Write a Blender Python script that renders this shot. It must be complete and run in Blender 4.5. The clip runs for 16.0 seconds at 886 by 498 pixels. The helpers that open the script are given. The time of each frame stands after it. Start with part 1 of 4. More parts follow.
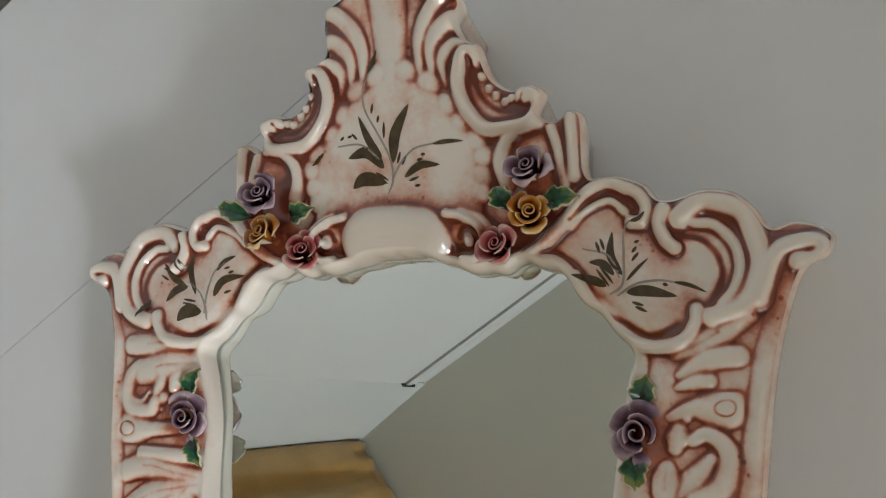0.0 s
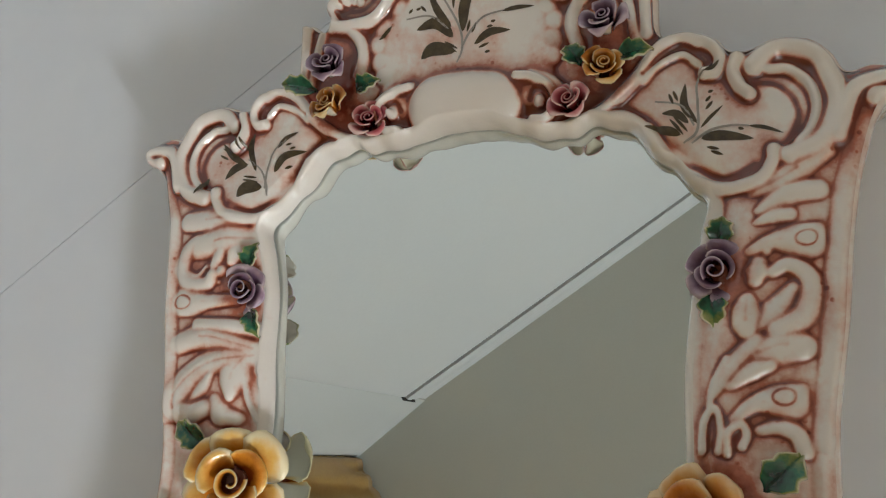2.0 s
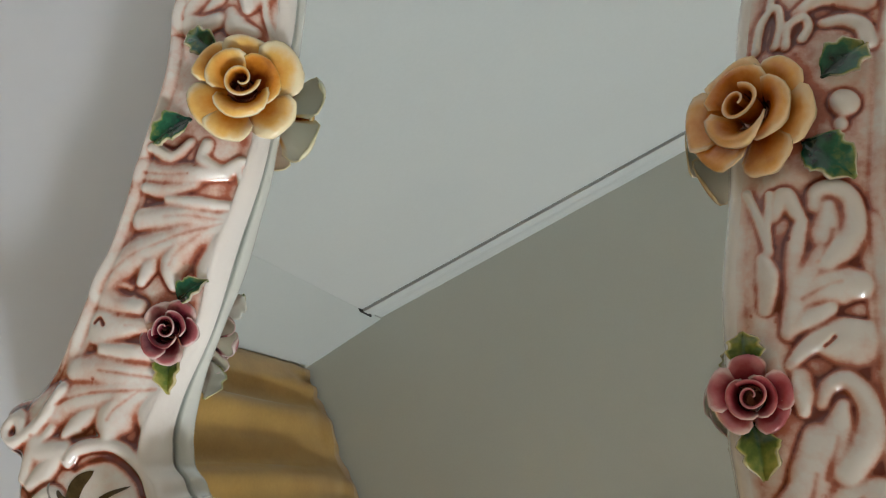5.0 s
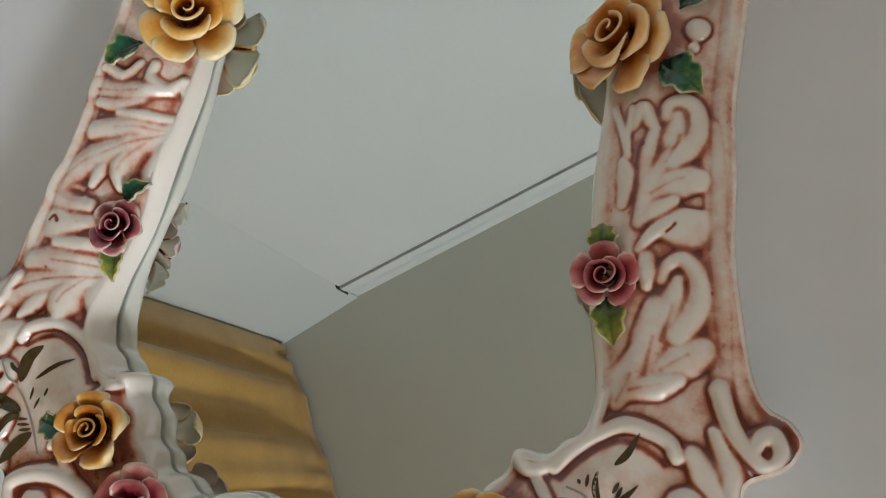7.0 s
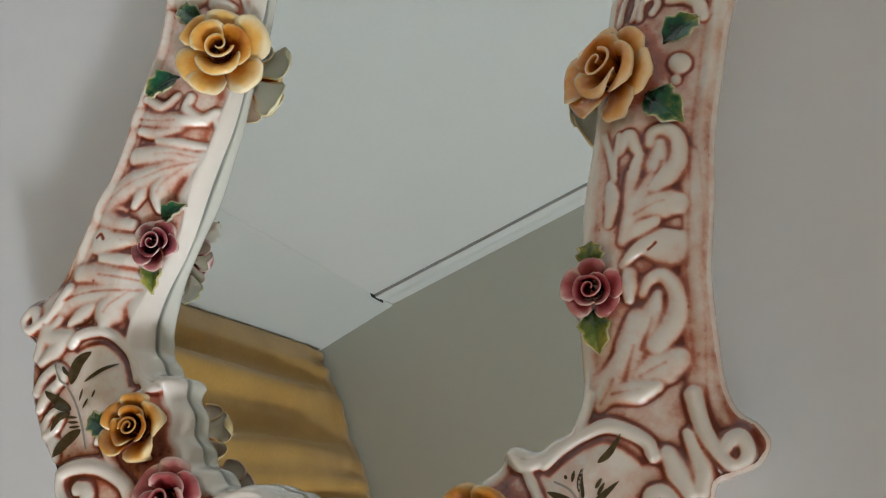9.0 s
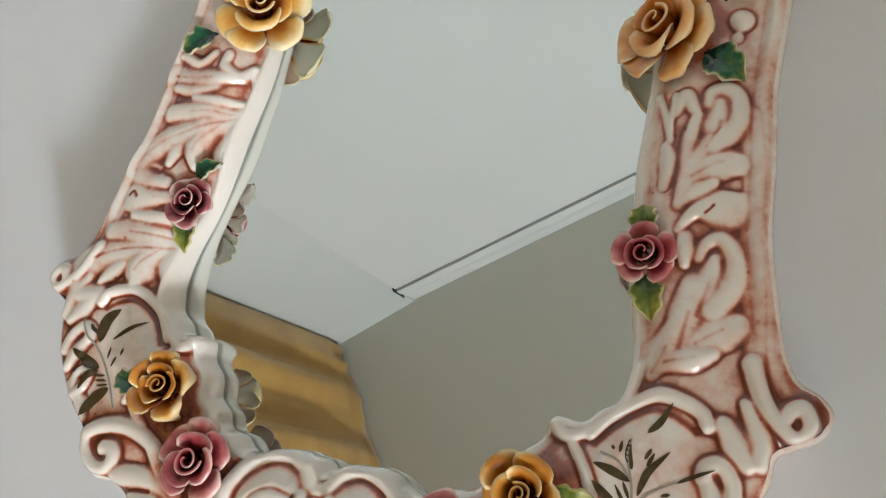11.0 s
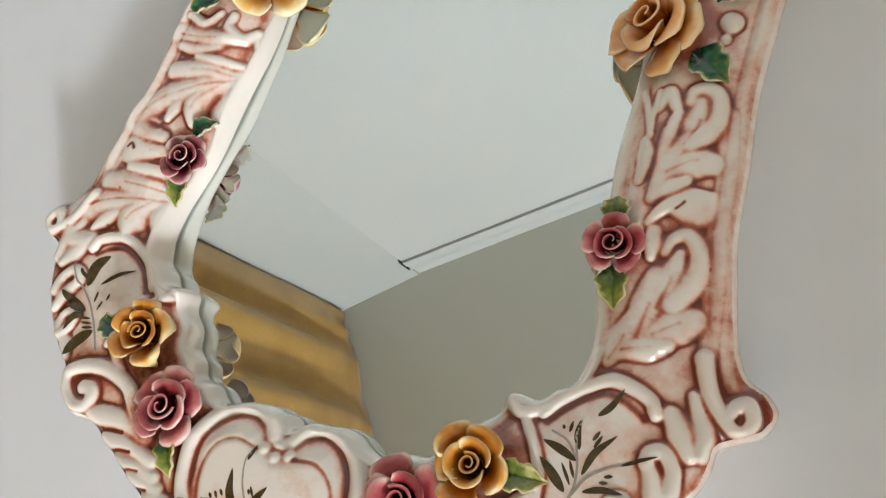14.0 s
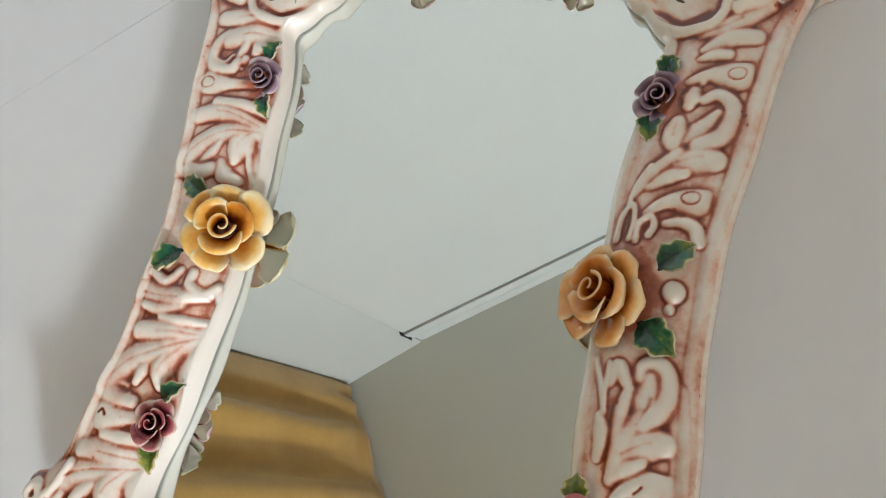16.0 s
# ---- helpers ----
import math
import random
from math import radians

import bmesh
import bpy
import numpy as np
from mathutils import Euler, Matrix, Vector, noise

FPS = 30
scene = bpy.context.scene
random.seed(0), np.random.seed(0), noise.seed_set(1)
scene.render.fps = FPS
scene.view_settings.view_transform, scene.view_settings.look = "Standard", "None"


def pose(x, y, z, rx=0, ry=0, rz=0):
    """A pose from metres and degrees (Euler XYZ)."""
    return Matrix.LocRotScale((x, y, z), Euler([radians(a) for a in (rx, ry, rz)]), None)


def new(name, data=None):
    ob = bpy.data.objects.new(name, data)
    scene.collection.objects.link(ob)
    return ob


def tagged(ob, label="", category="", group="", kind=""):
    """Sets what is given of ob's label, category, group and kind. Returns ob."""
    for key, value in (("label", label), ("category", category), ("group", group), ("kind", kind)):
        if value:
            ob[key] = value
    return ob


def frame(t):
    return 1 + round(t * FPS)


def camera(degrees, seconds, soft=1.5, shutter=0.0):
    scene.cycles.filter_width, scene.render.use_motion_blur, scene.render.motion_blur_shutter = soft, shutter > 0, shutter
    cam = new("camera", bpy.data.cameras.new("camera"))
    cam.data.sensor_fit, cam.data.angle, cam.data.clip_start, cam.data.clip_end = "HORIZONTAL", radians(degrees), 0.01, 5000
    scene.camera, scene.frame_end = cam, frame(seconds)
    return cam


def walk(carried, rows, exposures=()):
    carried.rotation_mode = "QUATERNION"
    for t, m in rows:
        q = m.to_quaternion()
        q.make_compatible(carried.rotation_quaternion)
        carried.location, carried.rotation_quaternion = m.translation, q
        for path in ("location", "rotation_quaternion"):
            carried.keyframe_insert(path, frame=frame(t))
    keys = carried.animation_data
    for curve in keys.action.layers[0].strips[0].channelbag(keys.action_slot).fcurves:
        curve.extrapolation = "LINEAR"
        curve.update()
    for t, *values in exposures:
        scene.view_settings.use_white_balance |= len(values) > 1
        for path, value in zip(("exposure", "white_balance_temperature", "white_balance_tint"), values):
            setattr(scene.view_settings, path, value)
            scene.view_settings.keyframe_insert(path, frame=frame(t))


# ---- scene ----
TABLE = 0.80                      # height of the table top
LENS = 58.9
cam = camera(LENS, 16.0, 1.2)
WALK = 0.58                       # length of the walk in metres
TURNED = Matrix(((0.92948, -0.36677, 0.0393, 0), (0.02948, 0.18006, 0.98321, 0), (-0.36769, -0.91272, 0.17818, 0), (0, 0, 0, 1)))
BASE = Matrix.Translation((0, 0, TABLE + 0.038)) @ TURNED @ Matrix.Translation((0.04817 * WALK, -0.52145 * WALK, 0.24381 * WALK))
ROWS = [
    (0.0, 0.0, 0.0, 0.0, 0.0, 0.0, -0.0),
    (0.5, -0.0079, -0.0001, -0.0399, -0.07, 0.34, -1.06),
    (1.0, -0.0182, -0.0018, -0.0577, -0.21, 1.61, -0.87),
    (1.5, -0.0411, -0.0083, -0.0966, -0.69, 2.89, -0.75),
    (2.0, -0.0555, 0.0018, -0.135, -0.79, 3.4, -1.18),
    (2.5, -0.0595, 0.0148, -0.1637, -1.68, 3.83, -1.92),
    (3.0, -0.0519, 0.0115, -0.2136, -2.23, 3.72, -3.3),
    (3.5, -0.0519, 0.011, -0.2535, -2.74, 3.54, -4.77),
    (4.0, -0.062, 0.0259, -0.2984, -3.21, 3.34, -6.32),
    (4.5, -0.0701, 0.0374, -0.3402, -3.66, 2.79, -7.57),
    (5.0, -0.0823, 0.0441, -0.383, -4.14, 2.24, -8.44),
    (7.5, -0.0107, -0.0453, -0.4344, -4.99, 2.05, -9.95),
    (8.0, -0.0054, -0.0634, -0.4283, -3.78, 1.98, -9.78),
    (8.5, -0.0051, -0.078, -0.4268, -2.76, 2.0, -9.82),
    (11.0, -0.0153, -0.054, -0.4593, -0.73, 2.07, -11.63),
    (11.5, -0.0218, -0.053, -0.5009, -0.59, 1.61, -14.2),
    (12.0, -0.0205, -0.0489, -0.5281, -0.5, 0.74, -16.62),
    (12.5, -0.0155, -0.0589, -0.541, -0.14, -0.41, -17.84),
    (13.0, -0.0095, -0.0588, -0.5254, 0.18, -0.59, -18.11),
    (13.5, 0.0019, -0.064, -0.4915, 0.31, -0.36, -17.71),
    (14.0, 0.0094, -0.0693, -0.4541, 0.22, 0.07, -16.34),
    (14.5, 0.0074, -0.0842, -0.4177, 0.29, 0.52, -15.23),
    (15.0, 0.007, -0.09, -0.3623, 0.3, 1.08, -13.92),
    (15.5, 0.007, -0.084, -0.3182, 0.54, 1.54, -12.61),
    (16.0, 0.0009, -0.0796, -0.2747, 0.72, 1.83, -11.45),
]
EXPOSURES = [(0.0, -0.45), (8.7, -0.5), (11.0, -0.13), (12.5, 0.05), (14.0, 0.08), (16.0, 0.0)]
walk(cam, [(t, BASE @ pose(WALK * x, WALK * y, WALK * z, 90 + pitch, roll, yaw)) for t, x, y, z, yaw, pitch, roll in ROWS], EXPOSURES)

# ---- light ----
AXIS = radians(35.2)              # the long wall's direction seen from above


def room(a, off, h):
    """A place in the room: a along the long wall, off towards it from the mirror's middle, h above the table."""
    return Vector((a * math.cos(AXIS) - off * math.sin(AXIS), a * math.sin(AXIS) + off * math.cos(AXIS), TABLE + h))


CEIL = 1.56
A0, A1, OFF0, OFF1 = -0.707, 1.60, -4.90, 0.465

world = bpy.data.worlds.new("world")
scene.world = world
world.use_nodes = True
world.node_tree.nodes["Background"].inputs["Color"].default_value = (0.75, 0.85, 1.0, 1)
world.node_tree.nodes["Background"].inputs["Strength"].default_value = 0.05


lamp = bpy.data.lights.new("ceiling_lamp", "POINT")
lamp.energy, lamp.shadow_soft_size, lamp.color = 405, 0.22, (0.90, 0.93, 1.0)
new("ceiling_lamp", lamp).location = room(0.36, -3.72, CEIL - 0.23)

# ---- materials ----


def material(name):
    m = bpy.data.materials.new(name)
    m.use_nodes = True
    return m, m.node_tree.nodes, m.node_tree.links, m.node_tree.nodes["Principled BSDF"]


def noise_node(N, L, scale, detail=4.0, rough=0.55):
    co = N.new("ShaderNodeTexCoord")
    n = N.new("ShaderNodeTexNoise")
    n.inputs["Scale"].default_value, n.inputs["Detail"].default_value, n.inputs["Roughness"].default_value = scale, detail, rough
    L.new(co.outputs["Object"], n.inputs["Vector"])
    return n


def ramp(N, L, source, *stops):
    r = N.new("ShaderNodeValToRGB")
    while len(r.color_ramp.elements) < len(stops):
        r.color_ramp.elements.new(0.5)
    for e, (p, c) in zip(r.color_ramp.elements, stops):
        e.position, e.color = p, (*c, 1)
    L.new(source, r.inputs["Fac"])
    return r


def bump(N, L, source, bsdf, strength, distance):
    b = N.new("ShaderNodeBump")
    b.inputs["Strength"].default_value, b.inputs["Distance"].default_value = strength, distance
    L.new(source, b.inputs["Height"])
    L.new(b.outputs["Normal"], bsdf.inputs["Normal"])


def mixed(N, L, fac, a, b, mode="MIX"):
    m = N.new("ShaderNodeMix")
    m.data_type, m.blend_type = "RGBA", mode
    for sock, val in ((m.inputs[0], fac), (m.inputs[6], a), (m.inputs[7], b)):
        if isinstance(val, (int, float)):
            sock.default_value = val
        elif isinstance(val, tuple):
            sock.default_value = (*val, 1)
        else:
            L.new(val, sock)
    return m.outputs[2]


def plain(name, low, high, rough, scale, relief=0.1, fine=0.0004, metal=0.0, fine_scale=None):
    """A surface whose colour wanders between two tones at two scales, with a fine relief."""
    m, N, L, p = material(name)
    big, small = noise_node(N, L, scale), noise_node(N, L, fine_scale or scale * 14, 6)
    both = N.new("ShaderNodeMath")
    both.operation = "MULTIPLY_ADD"
    both.inputs[1].default_value = 0.35
    L.new(small.outputs["Fac"], both.inputs[0])
    half = N.new("ShaderNodeMath")
    half.operation = "MULTIPLY"
    half.inputs[1].default_value = 0.65
    L.new(big.outputs["Fac"], half.inputs[0])
    L.new(half.outputs[0], both.inputs[2])
    r = ramp(N, L, both.outputs[0], (0.3, low), (0.7, high))
    L.new(r.outputs["Color"], p.inputs["Base Color"])
    p.inputs["Roughness"].default_value, p.inputs["Metallic"].default_value = rough, metal
    bump(N, L, small.outputs["Fac"], p, relief, fine)
    return m


def ceramic():
    """Cream glaze with a red-brown wash that was rubbed into the hollows of the relief."""
    m, N, L, p = material("glazed_ceramic")
    at = N.new("ShaderNodeAttribute")
    at.attribute_name = "wash"
    n1, n2, n3 = noise_node(N, L, 55, 5, 0.6), noise_node(N, L, 420, 4, 0.6), noise_node(N, L, 150, 3, 0.6)
    total = None
    for n, k in ((n1, 0.85), (n3, 0.50), (n2, 0.26)):
        add = N.new("ShaderNodeMath")
        add.operation, add.inputs[1].default_value = "MULTIPLY_ADD", k
        L.new(n.outputs["Fac"], add.inputs[0])
        if total is None:
            add.inputs[2].default_value = -0.805
        else:
            L.new(total, add.inputs[2])
        total = add.outputs[0]
    reach = N.new("ShaderNodeMath")                      # the mottling follows the wash
    reach.operation, reach.use_clamp = "MULTIPLY_ADD", True
    reach.inputs[1].default_value, reach.inputs[2].default_value = 2.2, 0.28
    L.new(at.outputs["Fac"], reach.inputs[0])
    add2 = N.new("ShaderNodeMath")
    add2.operation = "MULTIPLY_ADD"
    L.new(total, add2.inputs[0])
    L.new(reach.outputs[0], add2.inputs[1])
    L.new(at.outputs["Fac"], add2.inputs[2])
    spot = N.new("ShaderNodeTexVoronoi")                # specks of wash, in loose swarms
    spot.inputs["Scale"].default_value = 270
    L.new(n1.inputs["Vector"].links[0].from_socket, spot.inputs["Vector"])
    dot = N.new("ShaderNodeMapRange")
    dot.inputs["From Min"].default_value, dot.inputs["From Max"].default_value = 0.30, 0.16
    dot.inputs["To Max"].default_value = 1.0
    L.new(spot.outputs["Distance"], dot.inputs["Value"])
    swarm = N.new("ShaderNodeMapRange")
    swarm.inputs["From Min"].default_value, swarm.inputs["From Max"].default_value = 0.56, 0.66
    swarm.inputs["To Max"].default_value = 0.34
    L.new(n1.outputs["Fac"], swarm.inputs["Value"])
    specks = N.new("ShaderNodeMath")
    specks.operation = "MULTIPLY"
    L.new(dot.outputs[0], specks.inputs[0])
    L.new(swarm.outputs[0], specks.inputs[1])
    gate = N.new("ShaderNodeMath")                       # only where some wash lies already
    gate.operation, gate.use_clamp = "MULTIPLY_ADD", True
    gate.inputs[1].default_value, gate.inputs[2].default_value = 8.0, -0.9
    L.new(at.outputs["Fac"], gate.inputs[0])
    add3 = N.new("ShaderNodeMath")
    add3.operation = "MULTIPLY_ADD"
    L.new(specks.outputs[0], add3.inputs[0])
    L.new(gate.outputs[0], add3.inputs[1])
    L.new(add2.outputs[0], add3.inputs[2])
    r = ramp(N, L, add3.outputs[0], (0.08, (0.87, 0.825, 0.755)), (0.30, (0.77, 0.52, 0.415)), (0.56, (0.48, 0.145, 0.082)), (0.95, (0.16, 0.022, 0.010)))
    L.new(r.outputs["Color"], p.inputs["Base Color"])
    p.inputs["Roughness"].default_value = 0.10
    p.inputs["Coat Weight"].default_value, p.inputs["Coat Roughness"].default_value = 1.0, 0.05
    bump(N, L, n3.outputs["Fac"], p, 0.34, 0.0009)
    return m


def petal_paint(name, deep, mid, edge, pale):
    m, N, L, p = material(name)
    at = N.new("ShaderNodeAttribute")
    at.attribute_name = "tone"
    n1 = noise_node(N, L, 160, 4)
    info = N.new("ShaderNodeObjectInfo")
    add = N.new("ShaderNodeMath")
    add.operation, add.inputs[1].default_value = "MULTIPLY_ADD", 0.5
    sub = N.new("ShaderNodeMath")
    sub.operation, sub.inputs[1].default_value = "SUBTRACT", 0.5
    L.new(n1.outputs["Fac"], sub.inputs[0])
    L.new(sub.outputs[0], add.inputs[0])
    vary = N.new("ShaderNodeMath")
    vary.operation, vary.inputs[1].default_value = "MULTIPLY_ADD", 0.22
    L.new(info.outputs["Random"], vary.inputs[0])
    L.new(at.outputs["Fac"], vary.inputs[2])
    L.new(vary.outputs[0], add.inputs[2])
    r = ramp(N, L, add.outputs[0], (0.10, deep), (0.40, mid), (0.72, edge), (1.0, pale))
    under = N.new("ShaderNodeAttribute")
    under.attribute_name = "under"
    bare = N.new("ShaderNodeRGB")
    bare.outputs[0].default_value = (0.78, 0.72, 0.58, 1)
    both = mixed(N, L, under.outputs["Fac"], r.outputs["Color"], bare.outputs[0])
    L.new(both, p.inputs["Base Color"])
    p.inputs["Roughness"].default_value = 0.16
    p.inputs["Coat Weight"].default_value, p.inputs["Coat Roughness"].default_value = 0.5, 0.06
    bump(N, L, n1.outputs["Fac"], p, 0.15, 0.0008)
    return m


def leaf_paint(name, dark, mid, blade_tip, rim):
    m, N, L, p = material(name)
    n1 = noise_node(N, L, 190, 3)
    at = N.new("ShaderNodeAttribute")
    at.attribute_name = "tone"
    add = N.new("ShaderNodeMath")
    add.operation, add.inputs[1].default_value = "MULTIPLY_ADD", 0.9
    sub = N.new("ShaderNodeMath")
    sub.operation, sub.inputs[1].default_value = "SUBTRACT", 0.5
    L.new(n1.outputs["Fac"], sub.inputs[0])
    L.new(sub.outputs[0], add.inputs[0])
    L.new(at.outputs["Fac"], add.inputs[2])
    r = ramp(N, L, add.outputs[0], (0.08, dark), (0.36, mid), (0.62, blade_tip), (0.95, rim))
    under = N.new("ShaderNodeAttribute")
    under.attribute_name = "under"
    bare = N.new("ShaderNodeRGB")
    bare.outputs[0].default_value = (0.58, 0.54, 0.46, 1)
    L.new(mixed(N, L, under.outputs["Fac"], r.outputs["Color"], bare.outputs[0]), p.inputs["Base Color"])
    p.inputs["Roughness"].default_value = 0.15
    p.inputs["Coat Weight"].default_value = 0.5
    return m


CERAMIC = ceramic()
GOLD = petal_paint("gold_glaze", (0.22, 0.036, 0.003), (0.70, 0.255, 0.022), (0.90, 0.56, 0.15), (0.95, 0.83, 0.53))
TAWNY = petal_paint("tawny_glaze", (0.22, 0.034, 0.004), (0.66, 0.20, 0.02), (0.85, 0.43, 0.12), (0.91, 0.68, 0.38))
AMBER = petal_paint("amber_glaze", (0.14, 0.028, 0.003), (0.50, 0.155, 0.012), (0.74, 0.36, 0.07), (0.88, 0.68, 0.36))
PURPLE = petal_paint("purple_glaze", (0.04, 0.014, 0.03), (0.18, 0.10, 0.155), (0.34, 0.235, 0.31), (0.62, 0.50, 0.55))
PINK = petal_paint("pink_glaze", (0.10, 0.004, 0.009), (0.38, 0.05, 0.065), (0.62, 0.21, 0.21), (0.84, 0.58, 0.53))
WINE = petal_paint("wine_glaze", (0.035, 0.002, 0.005), (0.17, 0.018, 0.032), (0.45, 0.13, 0.14), (0.82, 0.62, 0.58))
GREEN = leaf_paint("green_glaze", (0.004, 0.035, 0.022), (0.015, 0.13, 0.065), (0.22, 0.28, 0.07), (0.72, 0.66, 0.45))
LIME = leaf_paint("yellow_green_glaze", (0.02, 0.07, 0.012), (0.13, 0.19, 0.03), (0.36, 0.34, 0.07), (0.66, 0.58, 0.30))
BROWN = plain("olive_brown_paint", (0.030, 0.020, 0.008), (0.12, 0.082, 0.034), 0.2, 260)
GREY = plain("grey_paint", (0.30, 0.27, 0.23), (0.44, 0.41, 0.36), 0.25, 260)
TABLETOP = plain("white_laminate", (0.755, 0.80, 0.845), (0.805, 0.845, 0.885), 0.42, 3.0, 0.05, 0.0002)
EDGE = plain("dark_joint", (0.16, 0.16, 0.16), (0.24, 0.24, 0.24), 0.7, 40)
GAP = plain("black_gap", (0.012, 0.012, 0.011), (0.03, 0.03, 0.028), 0.9, 60)
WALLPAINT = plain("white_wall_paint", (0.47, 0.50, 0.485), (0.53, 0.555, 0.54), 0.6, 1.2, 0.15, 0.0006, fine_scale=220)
TAN = plain("tan_wall_paint", (0.24, 0.145, 0.075), (0.31, 0.195, 0.105), 0.7, 1.5, 0.1, 0.0005, fine_scale=200)
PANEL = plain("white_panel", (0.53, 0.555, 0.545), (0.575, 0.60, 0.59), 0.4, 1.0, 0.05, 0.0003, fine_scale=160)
CEILPAINT = plain("grey_ceiling_paint", (0.575, 0.595, 0.54), (0.625, 0.645, 0.59), 0.8, 0.9, 0.2, 0.0008, fine_scale=200)
FLOORING = plain("wood_floor", (0.20, 0.11, 0.05), (0.34, 0.20, 0.10), 0.4, 5)
WOOD = plain("white_wood", (0.66, 0.66, 0.65), (0.74, 0.74, 0.72), 0.4, 8)
SATIN = plain("gold_satin", (0.40, 0.225, 0.05), (0.54, 0.325, 0.085), 0.36, 9, 0.2, 0.001, fine_scale=130)
SATIN.node_tree.nodes["Principled BSDF"].inputs["Sheen Weight"].default_value = 0.1


def looking_glass():
    m, N, L, p = material("looking_glass")
    p.inputs["Metallic"].default_value, p.inputs["Roughness"].default_value = 1.0, 0.0
    n = noise_node(N, L, 9, 3)
    r = ramp(N, L, n.outputs["Fac"], (0.3, (0.79, 0.855, 0.845)), (0.7, (0.81, 0.87, 0.86)))
    L.new(r.outputs["Color"], p.inputs["Base Color"])
    return m


GLASS = looking_glass()

# ---- building helpers ----


def place(ob, parent):
    if parent is not None:
        ob.parent = parent
    return ob


def part(name, bm, mat, parent=None, label="", smooth=True):
    me = bpy.data.meshes.new(name)
    bm.normal_update()
    bm.to_mesh(me)
    bm.free()
    for m in mat if isinstance(mat, (list, tuple)) else [mat]:
        me.materials.append(m)
    if smooth:
        me.shade_smooth()
    ob = place(new(name, me), parent)
    if label:
        ob["label"] = label
    return ob


def empty(name, at=(0, 0, 0)):
    ob = new(name)
    ob.empty_display_size = 0.02
    ob.location = at
    return ob


def prism(corners, low, high, bevel=0.0):
    """An upright block over the plan corners (anticlockwise)."""
    bm = bmesh.new()
    vs = [bm.verts.new((c[0], c[1], low)) for c in corners]
    f = bm.faces.new(vs)
    got = bmesh.ops.extrude_face_region(bm, geom=[f])
    for v in got["geom"]:
        if isinstance(v, bmesh.types.BMVert):
            v.co.z = high
    bmesh.ops.recalc_face_normals(bm, faces=bm.faces)
    if bevel:
        bmesh.ops.bevel(bm, geom=list(bm.edges), offset=bevel, segments=2, profile=0.5, affect="EDGES")
    return bm


def room_box(a0, a1, o0, o1, h0, h1, bevel=0.0):
    cs = [room(a, o, 0) for a, o in ((a0, o0), (a1, o0), (a1, o1), (a0, o1))]
    return prism(cs, TABLE + h0, TABLE + h1, bevel)


# ---- the room ----
FLOOR = -TABLE
T = 0.12


def structure(name, bm, mat, label):
    return tagged(part(name, bm, mat, smooth=False), label=label, category=name.split("_")[0], kind="structure")


structure("floor", room_box(A0 - T, A1 + T, OFF0 - T, OFF1 + T, FLOOR - 0.1, FLOOR), FLOORING, "brown wooden floor of the room")
structure("ceiling", room_box(A0 - T, A1 + T, OFF0 - T, OFF1 + T, CEIL, CEIL + 0.1), CEILPAINT, "matt grey painted ceiling of the room")
structure("wall_north", room_box(A0 - T, A1 + T, OFF1, OFF1 + T, FLOOR, CEIL), WALLPAINT, "smooth white painted wall behind the table")
structure("wall_west", room_box(A0 - T, A0, OFF0 - T, OFF1, FLOOR, CEIL), WALLPAINT, "white painted wall behind the gold curtain")
structure("wall_south", room_box(A0, A1 + T, OFF0 - T, OFF0, FLOOR, CEIL), WALLPAINT, "white painted wall far across the room")
structure("wall_east", room_box(A1, A1 + T, OFF0, OFF1, FLOOR, CEIL), TAN, "tan painted side wall of the room")
# low unseen block, added only to shade the near end of the table
structure("wall_parapet", prism([(0.705, -0.35), (0.785, -0.35), (0.865, -0.93), (0.785, -0.93)], 0, TABLE + 0.47), TAN, "unseen low tan block added to shade the table")
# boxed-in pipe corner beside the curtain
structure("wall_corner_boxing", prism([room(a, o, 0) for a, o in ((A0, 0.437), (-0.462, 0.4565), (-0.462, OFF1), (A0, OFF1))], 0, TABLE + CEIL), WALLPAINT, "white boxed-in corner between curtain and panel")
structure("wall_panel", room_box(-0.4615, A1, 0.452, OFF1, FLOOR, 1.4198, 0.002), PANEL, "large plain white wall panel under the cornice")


def cornice():
    bm = bmesh.new()
    profile = [(0.465, 1.426), (0.4475, 1.426), (0.4475, 1.455), (0.450, 1.459), (0.450, 1.472), (0.4535, 1.490), (0.4575, 1.512), (0.4595, 1.535), (0.4595, CEIL - 0.0005), (0.465, CEIL - 0.0005)]
    rings = [[bm.verts.new(room(a, o, h)) for o, h in profile] for a in (-0.461, A1)]
    n = len(profile)
    for i in range(n):
        bm.faces.new((rings[0][i], rings[0][(i + 1) % n], rings[1][(i + 1) % n], rings[1][i]))
    bm.faces.new(rings[0])
    bm.faces.new(rings[1][::-1])
    bmesh.ops.recalc_face_normals(bm, faces=bm.faces)
    return bm


structure("trim_cornice", cornice(), PANEL, "white moulded cornice strip under the ceiling")
structure("trim_gap", prism([room(a, o, 0) for a, o in ((-0.4625, 0.4440), (-0.4600, 0.4465), (-0.4590, 0.4530), (-0.4625, 0.4545))], TABLE + 1.405, TABLE + 1.478), GAP, "ragged dark gap where cornice meets boxing")
structure("trim_joint", room_box(-0.461, A1, 0.4535, 0.464, 1.4200, 1.4255), EDGE, "dark shadow joint under the white cornice")

# ---- curtain ----


